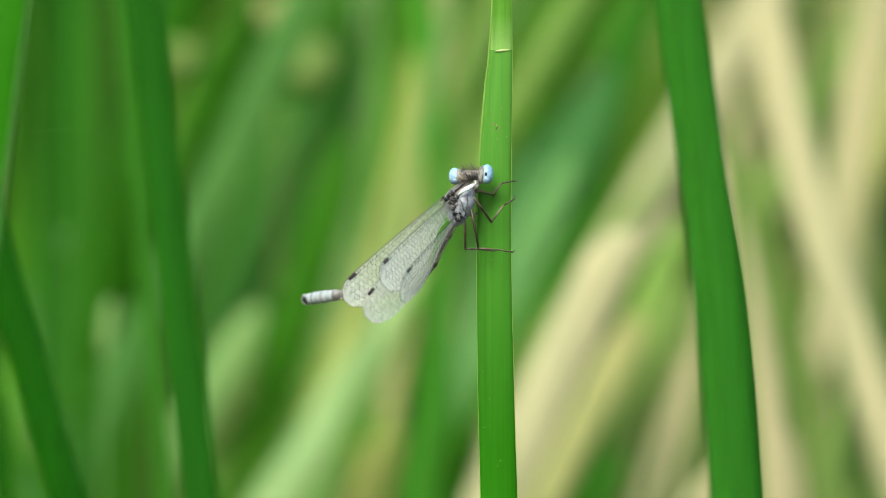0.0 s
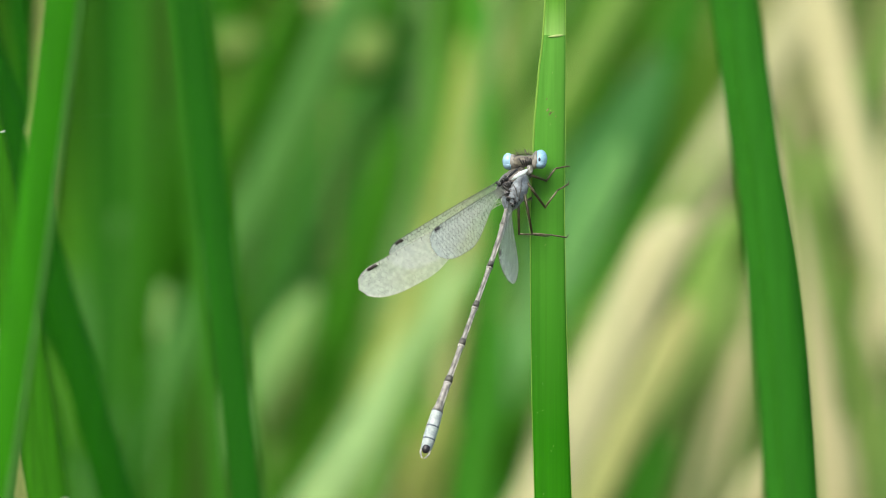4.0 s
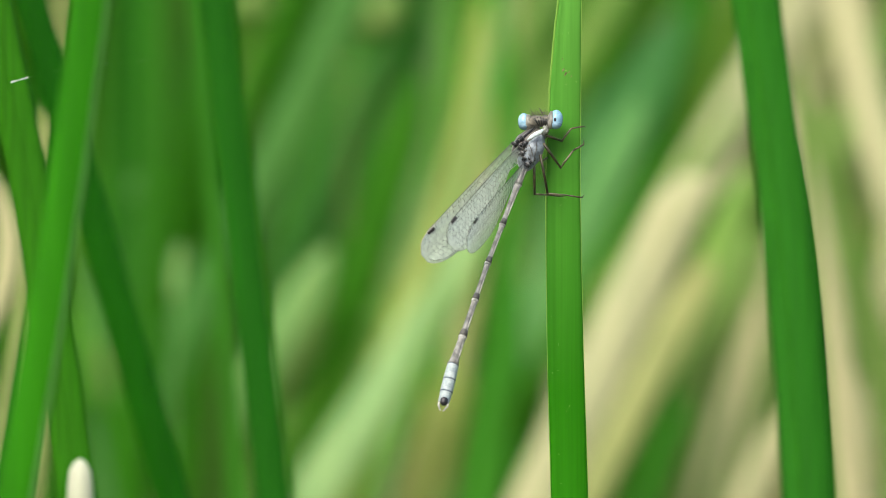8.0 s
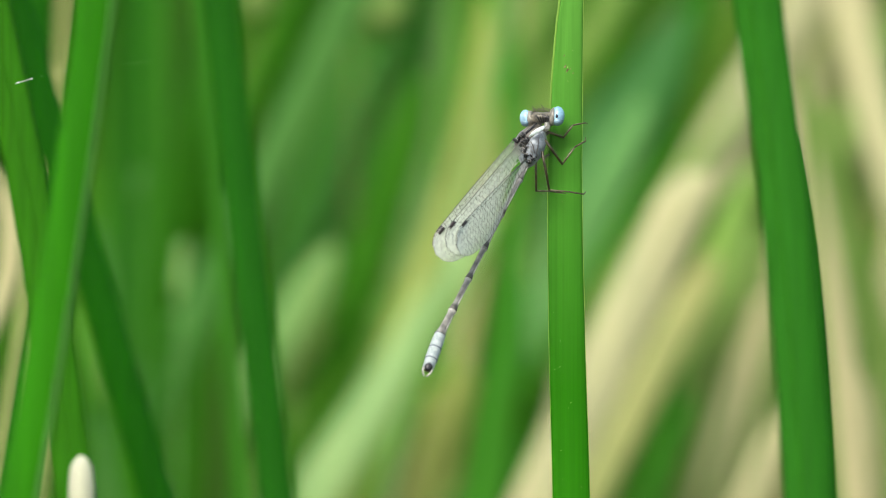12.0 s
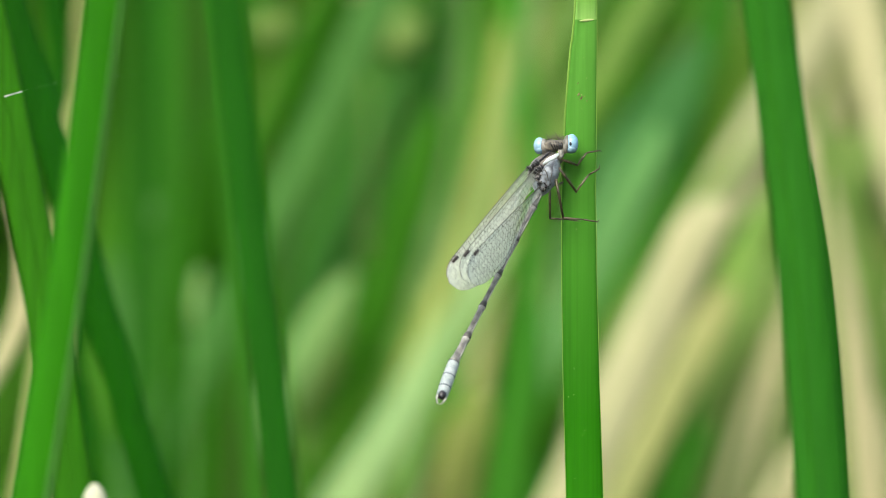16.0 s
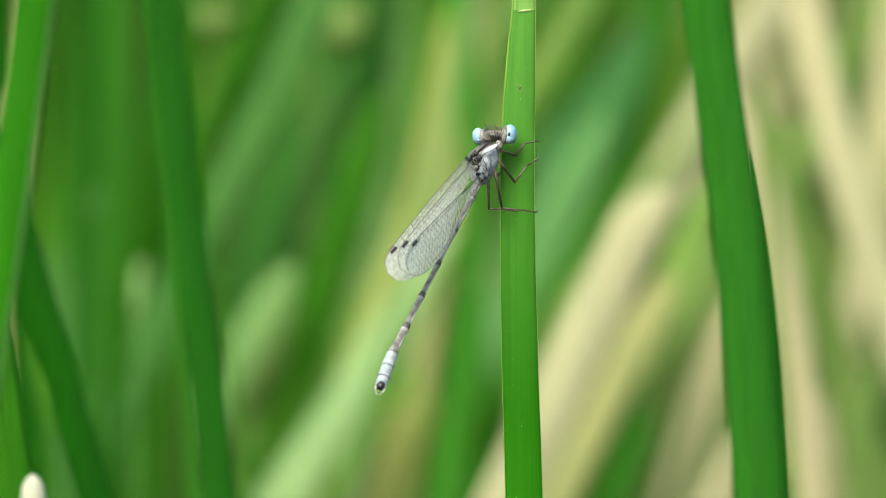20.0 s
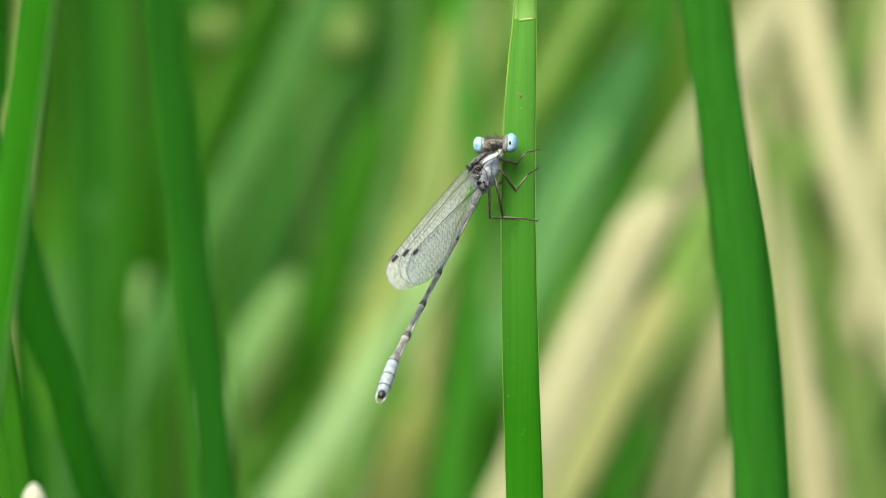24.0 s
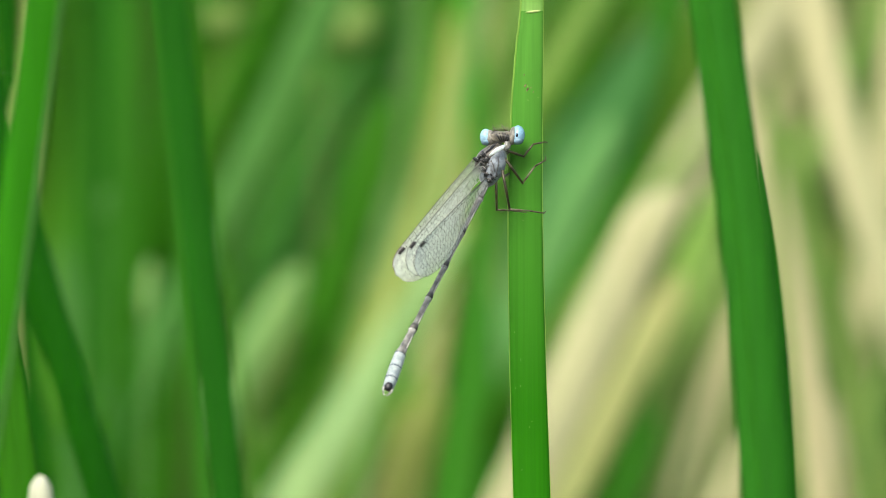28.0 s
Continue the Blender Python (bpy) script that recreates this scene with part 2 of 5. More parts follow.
EYE_GREY = body_mat("grey_eye_back", (0.13, 0.125, 0.10), (0.34, 0.33, 0.275), 900.0, 0.35)
EYE_DOT = body_mat("eye_dot", (0.006, 0.008, 0.012), (0.02, 0.022, 0.03), 900.0, 0.2)
WING = wing_mat()
# one vein colour in dark and pale copies, so overlapping nets stay apart
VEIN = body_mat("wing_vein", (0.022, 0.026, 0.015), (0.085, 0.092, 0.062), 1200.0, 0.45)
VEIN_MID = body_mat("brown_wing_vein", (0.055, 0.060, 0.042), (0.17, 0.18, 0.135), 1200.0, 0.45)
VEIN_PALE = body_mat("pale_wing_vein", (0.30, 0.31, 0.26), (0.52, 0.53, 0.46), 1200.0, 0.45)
SPOT = body_mat("wing_spot", (0.018, 0.013, 0.012), (0.05, 0.035, 0.03), 1500.0, 0.4)
HAIR = body_mat("bristle", (0.10, 0.08, 0.06), (0.2, 0.17, 0.13), 900.0, 0.5)


# ---- mesh helpers ----
def part(name, bm, material, parent, label=""):
    me = bpy.data.meshes.new(name)
    bmesh.ops.recalc_face_normals(bm, faces=bm.faces)
    for f in bm.faces:
        f.smooth = True
    bm.to_mesh(me)
    bm.free()
    me.materials.append(material)
    ob = new(name, me)
    if parent:
        ob.parent = parent
    return tagged(ob, label)


def tube(bm, pts, radii, n=10, flat=1.0, side=None):
    """A closed tube through pts with its own radius at each; flat squeezes it along side."""
    pts = [Vector(p) for p in pts]
    rings = []
    ref = Vector(side) if side else Vector((0.13, 1, 0.21))
    for i, p in enumerate(pts):
        d = (pts[min(i + 1, len(pts) - 1)] - pts[max(i - 1, 0)]).normalized()
        a = (ref - d * ref.dot(d)).normalized()
        b = d.cross(a)
        rings.append([bm.verts.new(p + a * (radii[i] * flat * math.cos(2 * math.pi * k / n)) + b * (radii[i] * math.sin(2 * math.pi * k / n))) for k in range(n)])
    for r0, r1 in zip(rings, rings[1:]):
        for k in range(n):
            bm.faces.new((r0[k], r0[(k + 1) % n], r1[(k + 1) % n], r1[k]))
    bm.faces.new(rings[0][::-1])
    bm.faces.new(rings[-1])


def blob(bm, centre, axis, half, r1, r2, u=14, v=20, lump=0.0):
    """An egg-like body: half-length along axis, r1 across, r2 along depth."""
    ax = Vector(axis).normalized()
    dep = (Vector((0, 1, 0)) - ax * ax.y).normalized()
    sid = ax.cross(dep)
    made = bmesh.ops.create_uvsphere(bm, u_segments=v, v_segments=u, radius=1.0)
    for w in made["verts"]:
        c = w.co.copy()
        k = 1 + lump * noise.noise(c * 2.3 + Vector(centre) * 900)
        w.co = Vector(centre) + (ax * (c.z * half) + sid * (c.x * r1) + dep * (c.y * r2)) * k


# ---- reeds and leaves ----


def blade(name, x, y, z, lean, bow, width, top, material, label, category="reed leaf", group="green reed leaves", thick=0.22, fold=0.0, tip=0.10, back=0.0, rows=46, turn=0.0, rib=None, rib_at=0.0, rib_w=0.035, waist=0.0, waist_z=0.92):
    """One leaf or stem from the ground to its tip. x, y, z: a point of its middle line; lean: sideways per metre of height;
    bow: local bend there; fold: keel along the back; tip: length over which it narrows to its point."""
    bm = bmesh.new()
    rng = random.Random(int(abs(x * 7919 + y * 104729 + lean * 1299) * 1000))
    wob = rng.uniform(0, 6.28)
    n = 12
    rings = []
    zs = sorted(set([0.0, top] + [top * i / 14 for i in range(15)] + [max(0.0, min(top - 0.0004, z - 0.12 + 0.24 * i / rows)) for i in range(rows + 1)] + [max(0.0, top - tip * f) for f in (0.7, 0.5, 0.35, 0.22, 0.12, 0.05, 0.015)]))
    for h in zs:
        dz = h - z
        px = x + lean * dz + bow * dz * dz / (1 + (dz / 0.06) ** 2) + 0.012 * width * math.sin(h * 55 + wob)
        py = y + back * dz
        w = width * (1 - 0.25 * max(0.0, dz) / max(0.2, top - z)) * min(1.0, math.sqrt(max(0.004, (top - h) / tip)))
        w *= 1 - waist * math.exp(-((h - waist_z) / 0.0085) ** 2)
        if dz < 0:
            w *= 1 + 0.25 * min(1.0, -dz / 0.9)
        ca, sa = math.cos(turn), math.sin(turn)
        ring = []
        for k in range(n):
            a = 2 * math.pi * k / n
            u, v = math.cos(a), math.sin(a)
            lx = 0.5 * w * u
            ly = 0.5 * w * thick * v - fold * w * (1 - abs(u)) * (1 if fold else 0)
            ring.append(bm.verts.new((px + lx * ca - ly * sa, py + lx * sa + ly * ca, h)))
        rings.append(ring)
    for r0, r1 in zip(rings, rings[1:]):
        for k in range(n):
            bm.faces.new((r0[k], r0[(k + 1) % n], r1[(k + 1) % n], r1[k]))
    bm.faces.new(rings[0][::-1])
    bm.faces.new(rings[-1])
    foot = (x - lean * z + bow * z * z / (1 + (z / 0.06) ** 2), y - back * z, 0.0)
    bmesh.ops.translate(bm, vec=(-foot[0], -foot[1], 0.0), verts=bm.verts)
    ob = part(name, bm, material, None)
    ob.location = foot
    if rib:
        bm = bmesh.new()
        hs = [h for h in zs if 0.02 < h < top - 0.03]
        path = []
        for h in hs:
            dz = h - z
            px = x + lean * dz + bow * dz * dz / (1 + (dz / 0.06) ** 2) + 0.012 * width * math.sin(h * 55 + wob)
            path.append((px + rib_at * width * 0.5, y + back * dz - 0.5 * width * thick * math.sqrt(1 - rib_at ** 2) - fold * width * (1 - abs(rib_at)), h))
        tube(bm, path, [rib_w * width] * len(path), 8)
        bmesh.ops.translate(bm, vec=(-foot[0], -foot[1], 0.0), verts=bm.verts)
        part("midrib", bm, rib, ob, "slightly raised lighter midrib or painted sheen")
    elif name in ("reed_leaf", "thin_leaf"):
        bm = bmesh.new()
        hs = [h for h in zs if 0.02 < h < top - 0.5 * tip]
        path = []
        for h in hs:
            dz = h - z
            px = x + lean * dz + bow * dz * dz / (1 + (dz / 0.06) ** 2) + 0.012 * width * math.sin(h * 55 + wob)
            path.append((px - foot[0], y + back * dz - 0.5 * width * thick - foot[1], h))
        tube(bm, path, [0.03 * width] * len(path), 6)
        part("midrib", bm, material, ob, "raised midrib")
    elif name == "dead_reed":
        for h in (0.24, 0.52, 0.74):
            if h < top - 0.05:
                bm = bmesh.new()
                dz = h - z
                px = x + lean * dz + bow * dz * dz / (1 + (dz / 0.06) ** 2) - foot[0]
                r = 0.5 * width * (1 + 0.25 * min(1.0, max(0.0, -dz) / 0.9))
                tube(bm, [(px - 0.004 * lean, 0, h - 0.004), (px, 0, h), (px + 0.004 * lean, 0, h + 0.004)], [1.0 * r, 1.12 * r, 1.0 * r], 12, thick + 0.1, (0, 1, 0))
                part("stalk_node", bm, material, ob, "thickened node")
    return tagged(ob, label, category, group)


def bright_spot(x, y, z, rx, rz, material, label):
    """A blob standing in for a blurred highlight, on an added thin stalk from the ground."""
    bm = bmesh.new()
    blob(bm, (x, y, z), (0.1, 0, 1), rz, rx, rx, 10, 12, 0.35)
    tube(bm, [(x - 0.02, y, 0.0), (x - 0.006, y, z * 0.7), (x, y, z)], [0.0003, 0.00022, 0.00016], 6)
    ob = part("dry_floret", bm, material, None)
    tagged(ob, label, "dry floret", "dry florets")


# ---- ground ----
bm = bmesh.new()
N = 40
xs = [math.copysign(abs(i / N) ** 3, i) * 120 for i in range(-N, N + 1)]
grid = [[bm.verts.new((a, b, -0.01 + 0.008 * noise.noise(Vector((a * 3, b * 3, 0))))) for a in xs] for b in xs]
for j in range(2 * N):
    for i in range(2 * N):
        bm.faces.new((grid[j][i], grid[j][i + 1], grid[j + 1][i + 1], grid[j + 1][i]))
tagged(part("ground", bm, MUD, None), "wet dark mud of the marsh floor", "ground", kind="structure")


# ---- the far reed bed ----
def bed(name, material, label, count, x0, x1, y0, y1, slant, seed, w0, w1, fan=True):
    rng = random.Random(seed)
    verts, faces = [], []
    for _ in range(count):
        y = rng.uniform(y0, y1)
        k = (1.4 + y) / 1.4 if fan else 1.0
        x = rng.uniform(x0, x1) * k
        lean = rng.gauss(slant, 0.22)
        nod = rng.gauss(0.0, 0.16)
        w = rng.uniform(w0, w1)
        top = rng.uniform(1.0, 1.6)
        turn = rng.uniform(-0.9, 0.9)
        ca, sa = math.cos(turn), math.sin(turn)
        start = len(verts)
        steps = 7
        for i in range(steps + 1):
            h = top * i / steps
            ww = 0.5 * w * (1 if i < steps - 1 else (0.7 if i == steps - 1 else 0.08))
            px = x + lean * (h - 0.85) + 0.04 * math.sin(h * 2 + turn * 5)
            for u, v in ((-1, 0.0), (0, -0.22), (1, 0.0), (0, 0.12)):
                verts.append((px + ww * (u * ca - v * sa), y + nod * (h - 0.85) + ww * (u * sa + v * ca), h))
        for i in range(steps):
            for k4 in range(4):
                a = start + i * 4 + k4
                b = start + i * 4 + (k4 + 1) % 4
                faces.append((a, b, b + 4, a + 4))
    me = bpy.data.meshes.new(name)
    me.from_pydata(verts, [], faces)
    me.materials.append(material)
    return tagged(new(name, me), label, "reeds", kind="stuff")


bed("reed_bed", BED, "dense green marsh reeds far behind", 1700, -0.16, 0.12, 1.1, 3.2, 0.34, 3, 0.006, 0.013)
bed("dry_reed_bed", BED_DRY, "dry straw-coloured reeds far behind", 130, 0.035, 0.15, 1.0, 2.4, 0.30, 5, 0.006, 0.012)
bed("reed_bed_beyond", BED, "dense green marsh reeds closing the view", 2200, -0.7, 0.7, 2.6, 6.5, 0.2, 8, 0.008, 0.016)

bed("reed_bed_beside", BED, "green marsh reeds on either side", 1100, -3.5, -0.45, -3.0, 2.8, 0.1, 21, 0.006, 0.013, False)
bed("reed_bed_beside", BED, "green marsh reeds on either side", 1100, 0.45, 3.5, -3.0, 2.8, 0.1, 22, 0.006, 0.013, False)
bed("reed_bed_around", BED, "green marsh reeds closing the place around", 1300, -3.5, 3.5, -6.0, -2.6, 0.05, 23, 0.008, 0.014, False)
bed("dry_reed_beside", BED_DRY, "dry straw-coloured reeds on either side", 160, -3.5, 3.5, -5.0, -2.4, 0.2, 24, 0.006, 0.012, False)


def litter(count, seed):
    """Broken straw lying on the mud."""
    rng = random.Random(seed)
    bm = bmesh.new()
    for _ in range(count):
        x, y, a = rng.uniform(-1.6, 1.6), rng.uniform(-2.2, 3.5), rng.uniform(0, math.pi)
        h = rng.uniform(0.05, 0.22)
        d = Vector((math.cos(a) * h, math.sin(a) * h, rng.uniform(-0.004, 0.01)))
        c = Vector((x, y, 0.004))
        tube(bm, [c - d, c + Vector((0, 0, 0.003)), c + d], [0.002, 0.0025, 0.0012], 5)
    tagged(part("straw_litter", bm, BED_DRY, None), "broken straw lying on the wet mud", "straw", kind="stuff")


litter(500, 6)

# ---- leaves one can tell apart ----
blade("reed_leaf", 0.044226, -0.1, 0.90699, -0.11091, -1.0819, 0.0065157, 1.35, LEAF_SHEEN, "deep green keeled reed leaf, sharply edged", fold=0.1, thick=0.16, rib=LEAF_DEEP, rib_at=-0.3, waist=0.03, waist_z=0.9215)
blade("reed_leaf", 0.052169, 0.05, 0.8965, -0.10988, -1.6658, 0.0024225, 0.91276, LEAF_DARK, "narrow deep green leaf behind another", tip=0.03)
# its rib is painted sheen: the sky on the leaf's folded side
bright_leaf = blade("reed_leaf", -0.048747, -0.12, 0.90839, 0.15536, -0.42298, 0.0051, 1.275, LEAF_BRIGHT, "bright green leaning reed leaf", thick=0.3, rib=LEAF_GREY, rib_at=0.8, rib_w=0.07)
dark_leaf = blade("reed_leaf", -0.024429, -0.15, 0.91049, -0.11600, -0.05000, 0.0044552, 1.35, LEAF_DARK, "dark green leaning reed leaf", thick=0.3)
blade("reed_stub", -0.047481, -0.08, 0.90559, -0.011055, -0.17931, 0.0033815, 0.87822, IVORY, "broken ivory reed stub with a rounded end", category='reed stub', group='dead reeds', tip=0.0022, thick=0.8)
leaning_leaf = blade("reed_leaf", -0.057897, 0.06, 0.8958, -0.17024, -0.88684, 0.0058541, 1.375, LEAF_SHADE, "deep green leaning reed leaf", thick=0.25)
slanting_leaf = blade("reed_leaf", -0.051812, 0.14, 0.89021, -0.28041, 0.017771, 0.0054888, 1.15, LEAF_NIGHT, "dark green slanting reed leaf", thick=0.25)
# -- reeds and leaves behind the stem
blade("dead_reed", 0.03338, 0.426, 0.85895, 0.4819, 0.0000, 0.01099, 0.88381, STRAW, "thick cream dead reed leaning far over", tip=0.0031, category='dead reed', group='dead reeds', thick=0.26)
blade("dead_reed", 0.06174, 0.560, 0.89597, 0.5908, 0.0000, 0.01091, 1.175, STRAW, "cream dead reed leaning over behind another", category='dead reed', group='dead reeds', thick=0.26)
blade("reed_leaf", 0.04623, 0.504, 0.87871, 0.7302, 0.0000, 0.00467, 0.89465, LEAF_OLIVE2, "olive-green leaf leaning over straw", tip=0.0127)
blade("dead_reed", 0.03775, 0.470, 0.84311, 0.4993, 0.0000, 0.00793, 0.86519, STRAW_DULL, "olive dead reed leaning far over", tip=0.0073, category='dead reed', group='dead reeds', thick=0.26)
blade("dead_reed", 0.05876, 0.694, 0.88435, -0.0797, -0.9163, 0.00466, 1.250, STRAW_PALE, "upright pale dead reed stalk", category='dead reed', group='dead reeds', thick=0.26)
blade("dead_reed", 0.07726, 0.448, 0.89563, -0.2641, 1.8359, 0.00761, 1.275, STRAW, "slanting cream dead reed stalk", category='dead reed', group='dead reeds', thick=0.26)
blade("dead_reed", 0.06641, 0.403, 0.86894, -0.1813, -1.6010, 0.00764, 0.90314, STRAW_PINK, "buff dead reed stalk close to a leaf", tip=0.0151, category='dead reed', group='dead reeds', thick=0.26)
blade("dead_reed", 0.08645, 0.560, 0.84346, 0.1814, -1.2463, 0.00984, 1.325, STRAW_PALE, "pale dead reed leaning over", category='dead reed', group='dead reeds', thick=0.26)
blade("dead_reed", 0.07967, 0.340, 0.85204, 0.1327, 0.0000, 0.00291, 0.86275, LEAF_OLIVE, "olive-brown dead reed stalk", tip=0.0068, category='dead reed', group='dead reeds', thick=0.26)
blade("reed_leaf", 0.07298, 0.482, 0.87275, -0.3513, -1.8358, 0.00629, 0.89584, LEAF_YELLOW, "olive-green old reed leaf", tip=0.0126)
blade("reed_leaf", 0.07252, 0.470, 0.86937, -0.2411, 3.3802, 0.00667, 0.89441, LEAF_OLIVE, "mid-green slanting reed leaf", tip=0.0125)
blade("dead_reed", 0.08079, 0.627, 0.89024, 0.3779, 1.5739, 0.00790, 1.200, STRAW_DULL, "olive dead reed leaning over", category='dead reed', group='dead reeds', thick=0.26)
blade("reed_leaf", 0.08465, 0.560, 0.89926, 0.4987, 1.2992, 0.00654, 1.225, LEAF_OLIVE2, "olive-green leaf leaning over others")
blade("reed_leaf", 0.09664, 0.582, 0.89484, 0.2717, -0.1301, 0.00662, 1.250, LEAF_MID, "mid-green leaf leaning over")
blade("dead_reed", 0.08012, 0.694, 0.83055, -0.2084, 1.7195, 0.01051, 1.275, STRAW_DULL, "olive dead reed stalk standing", category='dead reed', group='dead reeds', thick=0.26)
blade("reed_leaf", 0.10204, 0.739, 0.85326, -0.1154, 0.4213, 0.01430, 1.300, LEAF_OLIVE2, "olive leaf beside dead reeds")
blade("reed_leaf", 0.06165, 0.340, 0.89918, -0.0813, 0.0000, 0.00194, 0.90839, LEAF_OLIVE, "olive-green leaf beside the straw", tip=0.0048)
blade("reed_leaf", 0.09087, 0.448, 0.82591, 0.3286, 0.0000, 0.00454, 0.83367, LEAF_YELLOW, "green leaf low in the straw", tip=0.0072)
blade("dead_reed", 0.07362, 0.616, 0.88970, 0.1198, 1.6268, 0.00786, 1.150, STRAW_DULL, "pale dead reed among others", category='dead reed', group='dead reeds', thick=0.26)
blade("reed_leaf", 0.05517, 0.538, 0.86848, 0.4181, 0.0000, 0.00756, 0.87876, LEAF_LIME, "yellow-green leaf between two straws", tip=0.0065)
blade("reed_leaf", 0.05051, 0.493, 0.84662, 0.3720, 0.0000, 0.00422, 0.85721, LEAF_YELLOW, "bright green leaf low by the straw", tip=0.0095)
blade("reed_leaf", 0.04839, 0.482, 0.84435, 0.3654, 3.0845, 0.00882, 0.86644, LEAF_OLIVE, "green slanting reed leaf", tip=0.0126)
blade("reed_leaf", 0.03948, 0.482, 0.83380, 0.5631, 0.0000, 0.00546, 0.84961, LEAF_SHADE, "deep green reed leaf leaning over", tip=0.0095)
blade("reed_leaf", 0.04054, 0.470, 0.82804, 0.3666, 0.0000, 0.00626, 0.84009, LEAF_MID2, "mid-green leaf under the straw", tip=0.0083)
blade("dead_reed", 0.05596, 0.526, 0.84506, 0.3718, 0.0000, 0.00709, 0.85368, STRAW_PALE, "pale dry dead reed", tip=0.0043, category='dead reed', group='dead reeds', thick=0.26)
blade("dead_reed", 0.05959, 0.470, 0.82778, 0.4190, 0.0000, 0.00689, 0.83695, STRAW_PALE, "pale dry dead reed", tip=0.0063, category='dead reed', group='dead reeds', thick=0.26)
blade("reed_leaf", 0.05575, 0.538, 0.84953, 0.1937, -0.5481, 0.00756, 0.86686, LEAF_OLIVE2, "light olive upright reed leaf", tip=0.0097)
blade("reed_leaf", 0.06257, 0.582, 0.83729, 0.2142, 1.0557, 0.01216, 0.85613, LEAF_OLIVE2, "light olive leaf behind the straw", tip=0.0133)
blade("reed_leaf", 0.03188, 0.482, 0.86854, 0.6226, 2.2524, 0.00419, 0.88902, LEAF_MID, "deep green leaf leaning far over", tip=0.0178)
blade("reed_leaf", 0.03095, 0.526, 0.87680, 0.4609, 0.0000, 0.00987, 0.89131, LEAF_MINT, "pale blue-green leaning reed leaf", tip=0.0139)
blade("reed_leaf", 0.03578, 0.571, 0.88552, 0.4729, -0.0646, 0.01317, 0.90639, LEAF_SEA, "blue-green leaning reed leaf", tip=0.0154)
blade("reed_leaf", 0.03677, 0.627, 0.89815, 0.4236, -0.2222, 0.00564, 1.250, LEAF_SHADE, "dark green leaning reed leaf")
blade("reed_leaf", 0.02574, 0.560, 0.89817, 0.6087, 0.2700, 0.00655, 1.275, LEAF_LIME, "yellow-green leaf leaning far over")
blade("reed_leaf", 0.04617, 0.594, 0.89755, 0.2927, 0.0299, 0.00888, 1.300, LEAF_BRIGHT2, "bright green slanting reed leaf")
blade("reed_leaf", 0.05200, 0.694, 0.87968, 0.4260, -1.2019, 0.01166, 1.325, LEAF_YELLOW, "yellow-green leaf leaning over")
blade("reed_leaf", 0.02636, 0.605, 0.87016, 0.3992, -0.3252, 0.01005, 0.89141, LEAF_MINT2, "pale sea-green leaf behind the stem", tip=0.0156)
blade("dead_reed", 0.01265, 0.526, 0.90419, 0.0772, -2.5399, 0.00386, 1.150, STRAW_DULL, "pale olive dead reed behind the stem", category='dead reed', group='dead reeds', thick=0.26)
blade("dead_reed", 0.00547, 0.526, 0.88487, 0.1896, -5.4513, 0.00858, 0.91170, STRAW_OLIVE, "pale greenish dead reed with a narrow tip", tip=0.0279, category='dead reed', group='dead reeds', thick=0.26)
blade("reed_leaf", 0.01117, 0.493, 0.90263, -0.0785, -1.6954, 0.00464, 1.200, LEAF_BRIGHT2, "bright green upright reed leaf")
blade("reed_leaf", 0.01538, 0.560, 0.89817, 0.3165, -0.3934, 0.00502, 1.225, LEAF_LIME, "yellow-green leaning reed leaf")
blade("reed_leaf", -0.00210, 0.582, 0.89705, 0.0812, -1.6652, 0.00485, 1.250, LEAF_PALE, "grey-green upright reed leaf")
blade("reed_leaf", -0.00708, 0.650, 0.88559, 0.2109, 1.2810, 0.00685, 1.275, LEAF_SHADE, "deep green upright reed leaf")
blade("reed_leaf", 0.00949, 0.470, 0.84428, 0.1326, 1.3631, 0.00563, 0.86414, LEAF_BRIGHT2, "vivid green soft reed leaf", tip=0.0146)
blade("reed_leaf", 0.01595, 0.560, 0.84785, 0.1206, -2.1411, 0.00546, 0.86756, LEAF_PALE, "pale blue-green soft reed leaf", tip=0.0153)
blade("reed_leaf", 0.01524, 0.504, 0.83082, 0.3375, 0.0000, 0.00574, 0.84575, LEAF_MID, "mid-green reed leaf leaning over", tip=0.0117)
blade("dead_reed", -0.00016, 0.515, 0.82824, 0.2590, 0.0000, 0.00940, 0.84165, STRAW_OLIVE, "yellow-olive dead reed stalk, bent", tip=0.0085, category='dead reed', group='dead reeds', thick=0.26)
blade("dead_reed", -0.00557, 0.538, 0.82349, 0.2945, 0.0000, 0.00476, 0.83544, STRAW_BROWN, "tan dead reed stalk standing", tip=0.0076, category='dead reed', group='dead reeds', thick=0.26)
blade("reed_leaf", 0.00575, 0.493, 0.83178, 0.1670, 0.0000, 0.00380, 0.84662, LEAF_MID2, "deep green slanting reed leaf", tip=0.0095)
blade("reed_leaf", -0.00883, 0.605, 0.85337, 0.5969, -0.2674, 0.00894, 0.87128, LEAF_OLIVE2, "light olive leaf leaning over", tip=0.0134)
blade("reed_leaf", -0.00517, 0.493, 0.84768, 0.6175, -3.6130, 0.01161, 0.87202, LEAF_LIME2, "pale yellow-green leaf bent over", tip=0.0211)
blade("reed_leaf", -0.01607, 0.470, 0.83118, 0.6189, 0.0000, 0.00835, 0.84637, LEAF_LIME2, "pale green leaf bent over", tip=0.0125)
blade("reed_leaf", -0.01793, 0.560, 0.83907, 0.7265, 0.3345, 0.00984, 0.85551, LEAF_LIME3, "lime-green leaf bent over", tip=0.0153)
